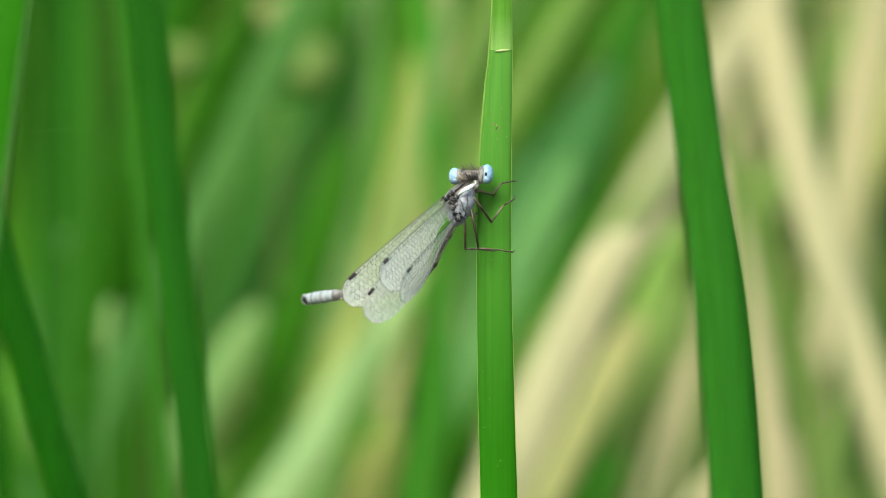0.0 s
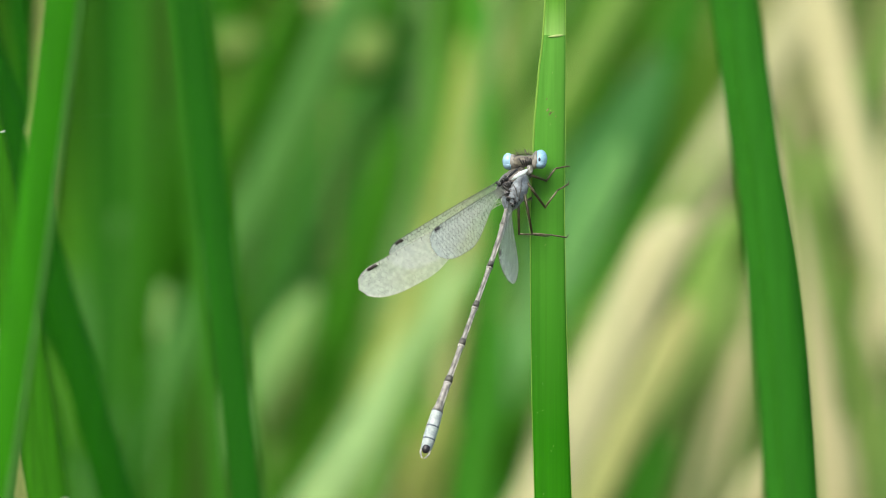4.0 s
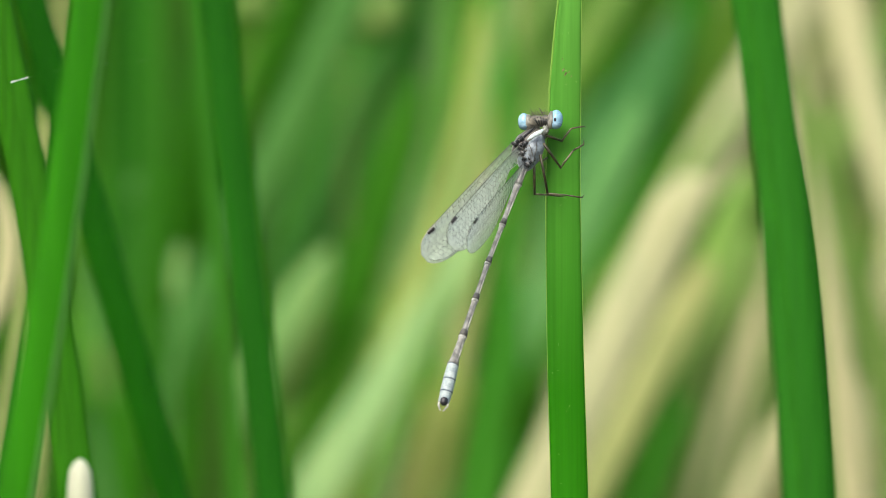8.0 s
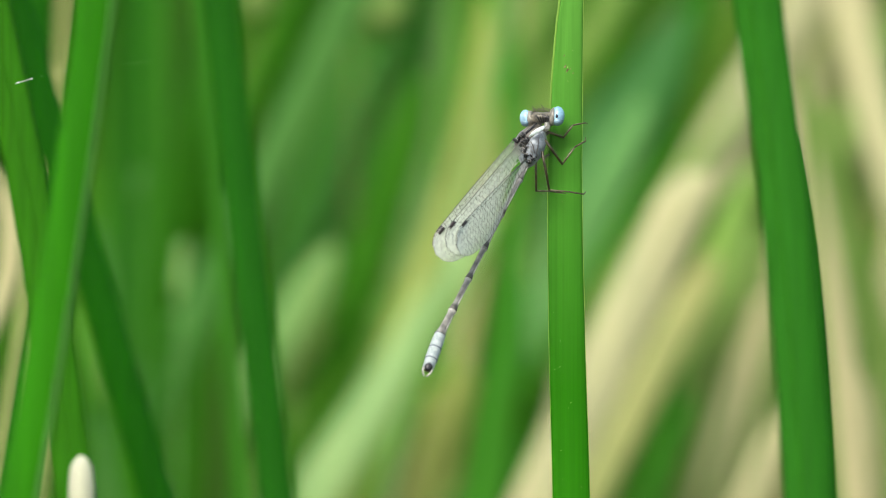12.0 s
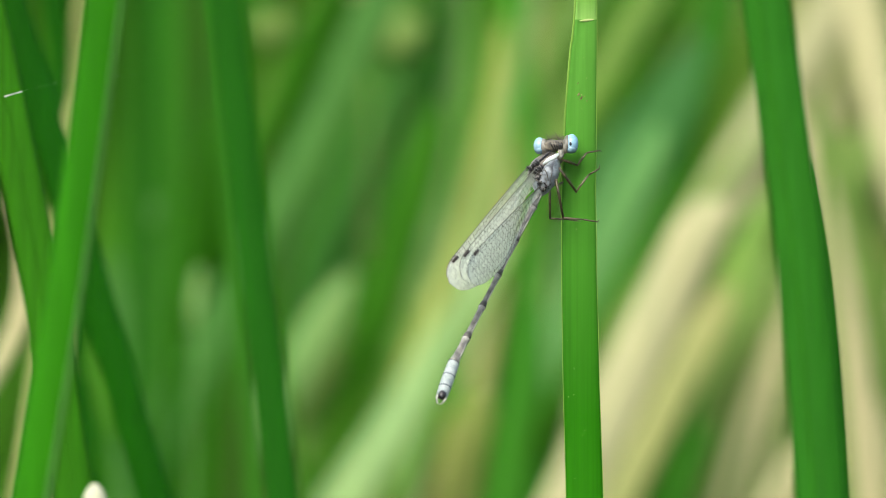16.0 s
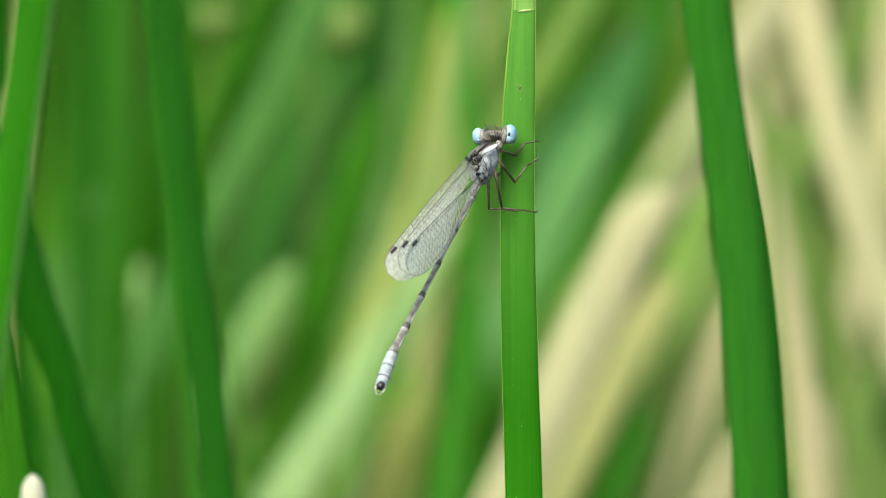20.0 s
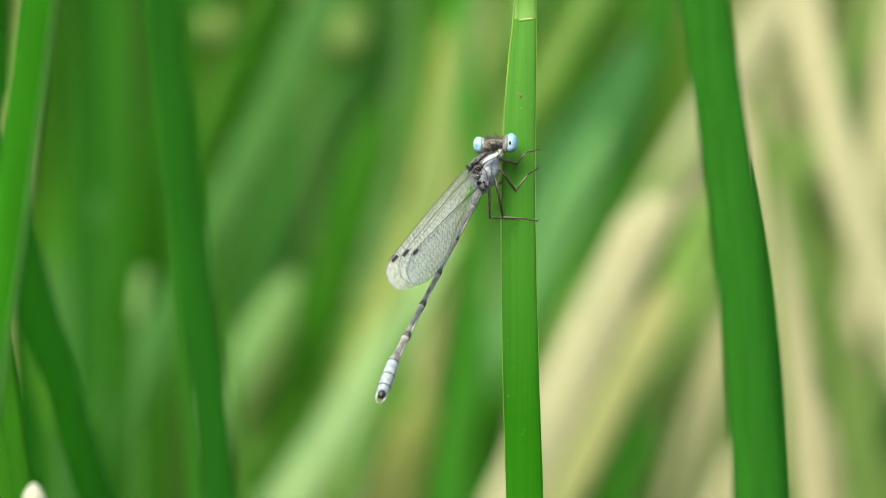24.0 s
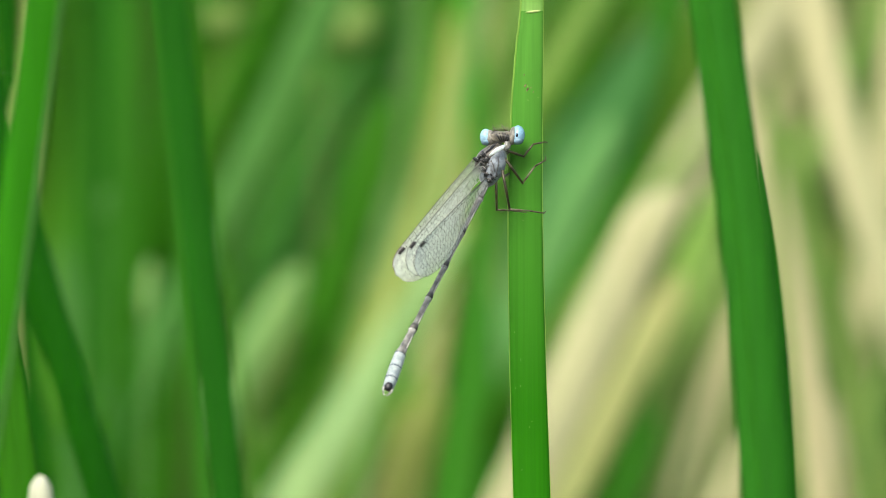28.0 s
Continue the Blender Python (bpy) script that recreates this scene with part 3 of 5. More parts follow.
blade("reed_leaf", -0.02979, 0.515, 0.84914, 0.5352, 0.0000, 0.00811, 0.86413, LEAF_PALE, "pale green leaf with a blunt tip", tip=0.0075)
blade("reed_leaf", -0.02284, 0.560, 0.84893, 0.6062, 0.0000, 0.00481, 0.86428, LEAF_OLIVE, "brown-green dead leaf leaning over", tip=0.0109)
blade("reed_leaf", -0.01757, 0.582, 0.85392, 0.6988, 0.0000, 0.00663, 0.85945, LEAF_YELLOW, "yellow-green leaf among green ones", tip=0.0066)
blade("reed_leaf", -0.00830, 0.482, 0.83064, 0.4601, 0.0000, 0.00525, 0.84435, LEAF_YELLOW, "green leaf leaning over others", tip=0.0126)
blade("reed_leaf", -0.03135, 0.515, 0.88231, 0.4913, -0.8134, 0.00896, 1.200, LEAF_GREY, "grey-green leaning leaf in the reed bed")
blade("reed_leaf", -0.01775, 0.605, 0.88023, 0.4478, 0.4650, 0.01117, 0.90705, LEAF_SEA2, "sea-green leaning reed leaf", tip=0.0156)
blade("reed_leaf", -0.02529, 0.627, 0.87442, 0.4433, 0.8485, 0.00519, 1.250, LEAF_MID2, "deep green leaning reed leaf")
blade("reed_leaf", -0.03148, 0.627, 0.90096, 0.4845, 0.0000, 0.00790, 1.275, LEAF_SHADE, "deep green leaning reed leaf")
blade("reed_leaf", -0.02068, 0.616, 0.86157, 0.7490, 0.0000, 0.01460, 0.87959, LEAF_MID2, "plain green leaf in the reed bed", tip=0.0135)
blade("reed_leaf", -0.03852, 0.672, 0.89247, 0.4870, 1.8002, 0.00692, 1.325, LEAF_YELLOW, "olive-green leaf leaning over")
blade("reed_leaf", -0.00917, 0.526, 0.88110, 0.2998, 0.0000, 0.00901, 0.89668, LEAF_MID, "mid-green leaf in a gap between leaves", tip=0.0139)
blade("reed_leaf", -0.05851, 0.470, 0.89233, 0.0216, -0.0017, 0.00479, 1.150, LEAF_DARK, "deep green upright reed leaf")
blade("reed_leaf", -0.05677, 0.538, 0.88308, 0.0273, 0.0902, 0.00540, 1.175, LEAF_MID2, "plain green upright reed leaf")
blade("reed_leaf", -0.05324, 0.627, 0.89928, 0.0915, -1.7769, 0.00790, 1.200, LEAF_OLIVE3, "olive-brown old reed leaf")
blade("reed_leaf", -0.04901, 0.560, 0.88069, 0.2638, 1.9392, 0.00873, 1.225, LEAF_SHADE, "deep green leaning reed leaf")
blade("reed_leaf", -0.04034, 0.330, 0.90505, -0.0871, -0.3428, 0.00347, 1.250, LEAF_MID2, "light green leaf beside a darker leaf")
blade("reed_leaf", -0.05920, 0.627, 0.85347, 0.2976, 0.0000, 0.01130, 1.275, LEAF_DARK, "deep green leaning reed leaf")
blade("reed_leaf", -0.04057, 0.470, 0.84637, 0.1358, 2.5496, 0.00584, 0.86414, LEAF_OLIVE3, "brown-green upright old leaf", tip=0.0115)
blade("reed_leaf", -0.04557, 0.482, 0.83697, 0.1489, 2.5357, 0.00630, 0.85382, LEAF_SHADE, "deep green leaf behind a dark leaf", tip=0.0126)
blade("reed_leaf", -0.06470, 0.515, 0.85129, -0.1427, 2.0750, 0.00534, 0.86841, LEAF_GREY, "grey-green leaning reed leaf", tip=0.0128)
blade("reed_leaf", -0.06221, 0.470, 0.84532, -0.2469, 0.0000, 0.00313, 0.85056, LEAF_OLIVE, "brown-olive old leaf, narrow", tip=0.0073)
blade("reed_leaf", -0.05649, 0.403, 0.83666, -0.0553, 0.0000, 0.00563, 0.84979, LEAF_SHADE, "deep green upright leaf low down", tip=0.0111)
blade("reed_leaf", -0.05840, 0.340, 0.83986, -0.2027, 0.0000, 0.00252, 0.84815, LEAF_GREY, "grey-green leaf low in the reed bed", tip=0.0058)
blade("reed_leaf", -0.05291, 0.482, 0.83908, 0.1474, -0.2179, 0.00735, 0.85382, LEAF_MID2, "plain green leaf in the reed bed", tip=0.0115)
blade("dead_reed", -0.07016, 0.240, 0.88518, -0.0638, -21.8790, 0.00365, 0.89616, STRAW_PALE, "cream-coloured dry dead reed stalk", tip=0.0119, category='dead reed', group='dead reeds', thick=0.26)
blade("dead_reed", -0.06288, 0.200, 0.90311, 0.1210, -0.9625, 0.00160, 0.91470, STRAW_DULL, "slender cream dead reed leaning by a leaf", tip=0.0053, category='dead reed', group='dead reeds', thick=0.26)
blade("dead_reed", -0.06761, 0.403, 0.91017, 0.0478, -0.6255, 0.00221, 1.300, STRAW_DULL, "tan dead reed stalk standing", category='dead reed', group='dead reeds', thick=0.26)
blade("reed_leaf", -0.06707, 0.300, 0.90950, -0.0761, -0.4173, 0.00378, 1.325, LEAF_NIGHT, "dark green upright reed leaf")
blade("reed_leaf", -0.07752, 0.493, 0.83284, 0.0693, 0.0000, 0.00951, 0.84874, LEAF_DARK, "deep green leaf standing upright", tip=0.0127)
blade("reed_leaf", -0.07134, 0.403, 0.83363, 0.1895, 0.0000, 0.00221, 0.84171, LEAF_OLIVE3, "olive-green leaf standing upright", tip=0.0060)
blade("thin_leaf", -0.02879, 0.522, 0.83602, 0.5220, 0.0000, 0.00169, 0.84785, LEAF_OLIVE, "thin olive-green leaf leaning over", tip=0.0065)
blade("thin_leaf", -0.02278, 0.508, 0.83597, 0.9009, 0.0000, 0.00133, 0.84425, LEAF_YELLOW, "thin yellowing green leaf leaning over", tip=0.0130)
blade("thin_leaf", 0.02197, 0.694, 0.88797, 0.5947, 0.0000, 0.00190, 0.89707, LEAF_OLIVE2, "thin light olive leaf leaning over", tip=0.0079)
blade("thin_leaf", -0.03617, 0.668, 0.87624, 0.3798, 0.0000, 0.00136, 0.89175, LEAF_MID, "thin mid-green leaf leaning over", tip=0.0154)
blade("thin_leaf", 0.10870, 0.834, 0.86386, 0.0698, 0.0000, 0.00264, 0.88000, LEAF_YELLOW, "thin yellowing green leaf leaning over", tip=0.0096)
blade("thin_leaf", 0.00786, 0.420, 0.85255, 0.1544, 0.0000, 0.00171, 0.86732, LEAF_SHADE, "thin deep green leaf leaning over", tip=0.0123)
blade("thin_leaf", 0.01449, 0.485, 0.86433, 0.2600, 0.0000, 0.00128, 0.87844, LEAF_LIME3, "thin fresh lime leaf leaning over", tip=0.0134)
blade("thin_leaf", 0.08150, 0.498, 0.82821, 0.1871, 0.0000, 0.00208, 1.350, STRAW_DULL, "thin olive dead leaf leaning over")
blade("thin_leaf", 0.04916, 0.621, 0.88824, 0.4777, 0.0000, 0.00225, 0.90374, LEAF_YELLOW, "thin yellowing green leaf leaning over", tip=0.0086)
blade("thin_leaf", 0.07555, 0.646, 0.89504, 0.1024, 0.0000, 0.00152, 1.175, STRAW, "thin cream dead leaf leaning over")
blade("thin_leaf", 0.01231, 0.601, 0.88649, 0.2879, 0.0000, 0.00134, 1.200, LEAF_YELLOW, "thin yellowing green leaf leaning over")
blade("thin_leaf", -0.07081, 0.643, 0.86118, -0.3109, 0.0000, 0.00172, 0.86808, LEAF_MID, "thin mid-green leaf leaning over", tip=0.0139)
blade("thin_leaf", -0.04283, 0.583, 0.81777, 0.2026, 0.0000, 0.00151, 1.250, LEAF_OLIVE3, "thin brownish olive leaf leaning over")
blade("thin_leaf", -0.02255, 0.595, 0.82199, 0.5243, 0.0000, 0.00240, 1.275, LEAF_PALE, "thin pale green leaf leaning over")
blade("thin_leaf", 0.10899, 0.778, 0.85305, -0.1154, 0.0000, 0.00262, 0.86607, LEAF_OLIVE2, "thin light olive leaf leaning over", tip=0.0167)
blade("thin_leaf", 0.07953, 0.632, 0.82459, -0.0907, 0.0000, 0.00148, 1.325, STRAW_PALE, "thin pale dead leaf leaning over")
blade("thin_leaf", -0.06361, 0.552, 0.82464, -0.0389, 0.0000, 0.00218, 1.350, LEAF_MID2, "thin plain green leaf leaning over")
blade("thin_leaf", -0.04624, 0.431, 0.85603, 0.3720, 0.0000, 0.00155, 0.86816, LEAF_SEA2, "thin dull sea-green leaf leaning over", tip=0.0139)
blade("thin_leaf", -0.05286, 0.450, 0.85357, -0.0711, 0.0000, 0.00191, 0.86558, LEAF_SHADE, "thin deep green leaf leaning over", tip=0.0095)
blade("thin_leaf", 0.10140, 0.649, 0.82240, -0.1310, 0.0000, 0.00217, 1.200, LEAF_MID2, "thin plain green leaf leaning over")
blade("thin_leaf", 0.02197, 0.537, 0.85014, 0.2234, 0.0000, 0.00097, 0.86628, LEAF_YELLOW, "thin yellowing green leaf leaning over", tip=0.0082)
blade("thin_leaf", -0.01659, 0.676, 0.88636, 0.5539, 0.0000, 0.00183, 0.89921, LEAF_SHADE, "thin deep green leaf leaning over", tip=0.0134)
blade("thin_leaf", -0.03910, 0.778, 0.83784, 0.3586, 0.0000, 0.00170, 0.85245, LEAF_MID, "thin mid-green leaf leaning over", tip=0.0107)
blade("thin_leaf", 0.03774, 0.642, 0.88557, 0.3938, 0.0000, 0.00175, 0.89593, LEAF_MID2, "thin plain green leaf leaning over", tip=0.0096)
blade("thin_leaf", -0.03258, 0.711, 0.80709, 0.8742, 0.0000, 0.00244, 0.81714, LEAF_LIME2, "thin lime-green leaf leaning over", tip=0.0111)
blade("thin_leaf", 0.02092, 0.669, 0.86626, 0.2649, 0.0000, 0.00180, 0.87428, LEAF_GREY, "thin dull green leaf leaning over", tip=0.0154)
blade("thin_leaf", 0.08256, 0.599, 0.87444, -0.3499, 0.0000, 0.00137, 0.88872, STRAW_PINK, "thin buff dead leaf leaning over", tip=0.0112)
blade("thin_leaf", 0.00382, 0.564, 0.85829, 0.7164, 0.0000, 0.00179, 1.175, LEAF_YELLOW, "thin yellowing green leaf leaning over")
blade("thin_leaf", -0.01110, 0.655, 0.89625, 0.6574, 0.0000, 0.00146, 1.200, LEAF_GREY, "thin dull green leaf leaning over")
blade("thin_leaf", 0.07371, 0.420, 0.85958, -0.2189, 0.0000, 0.00165, 0.86874, LEAF_OLIVE, "thin olive-green leaf leaning over", tip=0.0096)
blade("thin_leaf", -0.04077, 0.786, 0.83450, 0.2181, 0.0000, 0.00252, 0.84715, LEAF_SEA2, "thin dull sea-green leaf leaning over", tip=0.0079)
blade("thin_leaf", -0.01034, 0.685, 0.86035, 0.2450, 0.0000, 0.00188, 1.275, LEAF_DARK, "thin dark green leaf leaning over")
blade("thin_leaf", -0.06896, 0.621, 0.84430, -0.0109, 0.0000, 0.00134, 1.300, LEAF_MID, "thin mid-green leaf leaning over")
blade("thin_leaf", -0.06382, 0.616, 0.85690, -0.0318, 0.0000, 0.00108, 0.87014, LEAF_MID2, "thin plain green leaf leaning over", tip=0.0133)
blade("thin_leaf", -0.06156, 0.775, 0.88789, 0.1414, 0.0000, 0.00223, 0.90395, LEAF_OLIVE3, "thin brownish olive leaf leaning over", tip=0.0119)
blade("thin_leaf", 0.10748, 0.863, 0.83823, -0.1349, 0.0000, 0.00269, 0.85549, LEAF_YELLOW, "thin yellowing green leaf leaning over", tip=0.0144)
blade("thin_leaf", 0.00087, 0.561, 0.85506, 0.6463, 0.0000, 0.00162, 0.86486, LEAF_PALE, "thin pale green leaf leaning over", tip=0.0081)
blade("thin_leaf", -0.04196, 0.420, 0.91871, -0.1508, 0.0000, 0.00147, 0.93365, LEAF_MID, "thin mid-green leaf leaning over", tip=0.0083)
blade("thin_leaf", 0.08762, 0.481, 0.83590, -0.0716, 0.0000, 0.00152, 1.225, LEAF_MID2, "thin plain green leaf leaning over")
blade("thin_leaf", -0.05967, 0.779, 0.88824, 0.1627, 0.0000, 0.00160, 1.250, LEAF_MID2, "thin plain green leaf leaning over")
blade("thin_leaf", -0.02510, 0.460, 0.90470, 0.5004, 0.0000, 0.00084, 0.91330, LEAF_SEA2, "thin dull sea-green leaf leaning over", tip=0.0144)
blade("thin_leaf", 0.00997, 0.576, 0.84589, 0.1627, 0.0000, 0.00197, 0.86042, LEAF_MID2, "thin plain green leaf leaning over", tip=0.0085)
blade("thin_leaf", -0.00313, 0.607, 0.90097, 0.2319, 0.0000, 0.00182, 1.325, LEAF_DARK, "thin dark green leaf leaning over")
blade("thin_leaf", 0.02248, 0.534, 0.84908, 0.5058, 0.0000, 0.00107, 0.85578, LEAF_MID, "thin mid-green leaf leaning over", tip=0.0103)
blade("thin_leaf", 0.03640, 0.656, 0.88635, 0.4479, 0.0000, 0.00188, 0.89833, LEAF_MINT, "thin mint green leaf leaning over", tip=0.0139)
blade("thin_leaf", -0.00182, 0.579, 0.91230, 0.1842, 0.0000, 0.00173, 0.92276, LEAF_DARK, "thin dark green leaf leaning over", tip=0.0118)
blade("thin_leaf", 0.09552, 0.709, 0.84397, 0.3102, 0.0000, 0.00169, 0.86142, STRAW, "thin cream dead leaf leaning over", tip=0.0077)
blade("thin_leaf", -0.05790, 0.420, 0.92140, -0.0097, 0.0000, 0.00155, 0.92991, LEAF_MID2, "thin plain green leaf leaning over", tip=0.0098)
blade("thin_leaf", -0.06340, 0.420, 0.84186, -0.1394, 0.0000, 0.00200, 0.85582, LEAF_MID, "thin mid-green leaf leaning over", tip=0.0066)
blade("thin_leaf", 0.03571, 0.584, 0.90474, 0.4456, 0.0000, 0.00155, 0.91573, LEAF_DARK, "thin dark green leaf leaning over", tip=0.0069)
blade("thin_leaf", -0.02359, 0.658, 0.90848, 0.5190, 0.0000, 0.00192, 0.91622, LEAF_MID2, "thin plain green leaf leaning over", tip=0.0115)
blade("thin_leaf", -0.05397, 0.613, 0.82536, -0.0156, 0.0000, 0.00179, 1.325, LEAF_MID2, "thin plain green leaf leaning over")
blade("thin_leaf", 0.06911, 0.519, 0.89405, 0.1999, 0.0000, 0.00217, 0.90197, STRAW_PALE, "thin pale dead leaf leaning over", tip=0.0101)
blade("thin_leaf", -0.00480, 0.469, 0.84645, 0.2494, 0.0000, 0.00209, 1.150, LEAF_PALE, "thin pale green leaf leaning over")
blade("thin_leaf", -0.02993, 0.519, 0.88099, 0.5715, 0.0000, 0.00212, 0.89074, LEAF_MID, "thin mid-green leaf leaning over", tip=0.0066)
blade("thin_leaf", 0.09225, 0.706, 0.83519, 0.2854, 0.0000, 0.00109, 0.84232, STRAW, "thin cream dead leaf leaning over", tip=0.0089)
blade("thin_leaf", -0.01332, 0.601, 0.89145, 0.5049, 0.0000, 0.00184, 1.225, LEAF_SHADE, "thin deep green leaf leaning over")
blade("thin_leaf", -0.04436, 0.603, 0.90017, 0.3319, 0.0000, 0.00219, 1.250, LEAF_MID, "thin mid-green leaf leaning over")
blade("thin_leaf", 0.01713, 0.682, 0.83343, 0.0057, 0.0000, 0.00114, 1.275, LEAF_LIME3, "thin fresh lime leaf leaning over")
blade("thin_leaf", -0.05226, 0.628, 0.89668, 0.0018, 0.0000, 0.00192, 1.300, LEAF_MID2, "thin plain green leaf leaning over")
blade("thin_leaf", 0.01104, 0.435, 0.87643, 0.5338, 0.0000, 0.00121, 0.88294, LEAF_YELLOW, "thin yellowing green leaf leaning over", tip=0.0122)
blade("thin_leaf", 0.10499, 0.798, 0.86448, -0.2721, 0.0000, 0.00122, 0.88202, LEAF_OLIVE2, "thin light olive leaf leaning over", tip=0.0108)
blade("thin_leaf", -0.05651, 0.721, 0.88146, 0.0140, 0.0000, 0.00239, 1.150, LEAF_OLIVE3, "thin brownish olive leaf leaning over")
# added blobs that paint blurred highlights among the leaves
bright_spot(-0.04735, 0.400, 0.86764, 0.00120, 0.00502, LEAF_PALE, "pale green blob added for a blurred bright spot")
bright_spot(-0.01221, 0.560, 0.90669, 0.00502, 0.00545, LEAF_OLIVE2, "pale olive blob added for a blurred bright spot")
bright_spot(-0.01766, 0.560, 0.91672, 0.00545, 0.00327, STRAW_DULL, "pale olive blob added for a blurred bright spot")
bright_spot(-0.03659, 0.540, 0.90891, 0.00432, 0.00367, LEAF_OLIVE, "dull olive blob added for a blurred spot")
bright_spot(-0.05626, 0.450, 0.88004, 0.00103, 0.00268, LEAF_GREY, "dull green blob added for a blurred spot")

# ---- the stem that carries the insect ----
STEM = ((0.0, 0.0240, 0.0066), (0.70, 0.0205, 0.0058), (0.80, 0.0187, 0.0054), (0.8653, 0.01751, 0.00522), (0.8875, 0.01689, 0.00507), (0.9000, 0.01666, 0.00491), (0.9109, 0.01657, 0.00476), (0.9219, 0.01686, 0.00437), (0.9297, 0.01720, 0.00382), (0.9344, 0.01751, 0.00322), (0.9420, 0.01771, 0.00268), (0.9560, 0.01800, 0.00240), (0.9900, 0.0187, 0.0018), (1.03, 0.0197, 0.0009), (1.06, 0.0205, 0.0002))
STEM_Y = 0.0020


def stem_at(h):
    for (h0, x0, w0), (h1, x1, w1) in zip(STEM, STEM[1:]):
        if h <= h1:
            f = (h - h0) / (h1 - h0)
            g = f * f * (3 - 2 * f) * 0.3 + f * 0.7
            return x0 + (x1 - x0) * g, w0 + (w1 - w0) * g
    return STEM[-1][1:]


def stem_piece(name, h0, h1, material, label, parent, swell=1.0):
    bm = bmesh.new()
    n = 28
    count = max(3, int((h1 - h0) / 0.0022))
    rings = []
    for i in range(count + 1):
        h = h0 + (h1 - h0) * i / count
        x, w = stem_at(h)
        w *= swell
        ring = []
        for k in range(n):
            a = 2 * math.pi * k / n
            u, v = math.cos(a), math.sin(a)
            depth = 0.20 * w * v
            if v < 0:
                depth = -0.20 * w * (abs(v) ** 0.8) * (1 - 0.38 * math.exp(-((u + 0.45) / 0.22) ** 2))
            ring.append(bm.verts.new((x + 0.5 * w * u * (1 + 0.006 * math.sin(h * 900)), STEM_Y + depth, h)))
        rings.append(ring)
    for r0, r1 in zip(rings, rings[1:]):
        for k in range(n):
            bm.faces.new((r0[k], r0[(k + 1) % n], r1[(k + 1) % n], r1[k]))
    if h0 == 0.0:
        bm.faces.new(rings[0][::-1])
    else:
        bm.faces.new(rings[-1])
    return part(name, bm, material, parent, label)


stem = new("green_reed")
tagged(stem, "upright fresh green reed stem carrying the damselfly", "reed")
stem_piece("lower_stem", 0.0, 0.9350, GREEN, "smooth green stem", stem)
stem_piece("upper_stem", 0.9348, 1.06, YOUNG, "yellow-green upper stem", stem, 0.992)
bm = bmesh.new()
x, w = stem_at(0.9349)
us = [-0.55 + 0.13 * k for k in range(11)]
tube(bm, [(x + 0.5 * w * u, STEM_Y - 0.20 * w * (1 - u * u) ** 0.4 - 0.00002, 0.9349 + 0.00016 * u) for u in us], [0.00019 * math.sin(math.pi * (k + 0.6) / 11.4) for k in range(11)], 8)
part("collar", bm, NODE, stem, "pale yellow-green collar")
# light along the stem's edges is painted as thin pale tubes
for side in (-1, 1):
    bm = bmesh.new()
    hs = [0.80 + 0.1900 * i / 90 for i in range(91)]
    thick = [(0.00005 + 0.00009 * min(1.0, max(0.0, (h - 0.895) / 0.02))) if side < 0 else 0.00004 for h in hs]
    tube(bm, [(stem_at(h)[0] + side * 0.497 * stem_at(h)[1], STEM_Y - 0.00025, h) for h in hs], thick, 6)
    part("stem_edge", bm, EDGE_LIGHT, stem, "thin bright line painting light on the stem edge")
rng = random.Random(12)
for a, b, s in ((-0.0004, 0.9247, 0.00016), (0.0000, 0.9242, 0.00020), (0.0004, 0.9244, 0.00013), (-0.0006, 0.9262, 0.00009), (0.00075, 0.9238, 0.00010)):
    bm = bmesh.new()
    x, w = stem_at(b)
    blob(bm, (x + a, STEM_Y - 0.195 * w + 0.00004, b), (0.6, 0, 0.8), s * 1.6, s * 0.7, s * 0.5, 8, 10, 0.4)
    part("scar", bm, SCAR, stem, "small dry brown nibble scar")
bm = bmesh.new()
for i in range(40):
    h = rng.uniform(0.80, 0.93)
    x, w = stem_at(h)
    u = rng.uniform(-0.8, 0.85)
    r = rng.uniform(0.00003, 0.00006)
    blob(bm, (x + 0.5 * w * u, STEM_Y - 0.20 * w * (1 - u * u) ** 0.4 * (1 - 0.38 * math.exp(-((u + 0.45) / 0.22) ** 2)), h), (0, 0, 1), r * 1.5, r, r, 5, 6)
tagged(part("pale_specks", bm, NODE, stem, "tiny pale specks on the stem"), kind="stuff")


# ---- the damselfly ----
U = 0.000078  # grid step of the insect's plan, metres


def P(a, b, depth=0.0):
    """A point of the insect's plan: a to the right and b down from its near eye in grid steps, depth away from the camera in grid steps."""
    return Vector(((a + 48) * U, depth * U, -(b - 52) * U))


fly = new("damselfly")
fly.location = (0.01176, -0.00120, 0.91395)
fly.rotation_euler = (radians(-4), 0, 0)  # its plan faces the lens
tagged(fly, "slender grey-brown damselfly with pale blue eyes clinging to a green stem", "damselfly")

# thorax
bm = bmesh.new()
blob(bm, P(-43, 57, -4), P(-28, 24) - P(-60, 90), 38 * U, 20 * U, 22 * U, lump=0.12)
thorax = part("thorax", bm, SKIN_SIDE, fly, "blue-grey flank")
bm = bmesh.new()
blob(bm, P(-51, 41, 2), P(-26, 14) - P(-72, 60), 35 * U, 19 * U, 24 * U, lump=0.10)
part("thorax_back", bm, SKIN_BACK, fly, "brown back of the thorax")
bm = bmesh.new()
tube(bm, [P(-22, 18, -26), P(-27, 22, -29), P(-35, 26, -31), P(-43, 31, -31), P(-50, 37, -28)], [1.6 * U, 3.6 * U, 4.2 * U, 3.4 * U, 1.2 * U], 10, 0.35, (0, 1, 0))
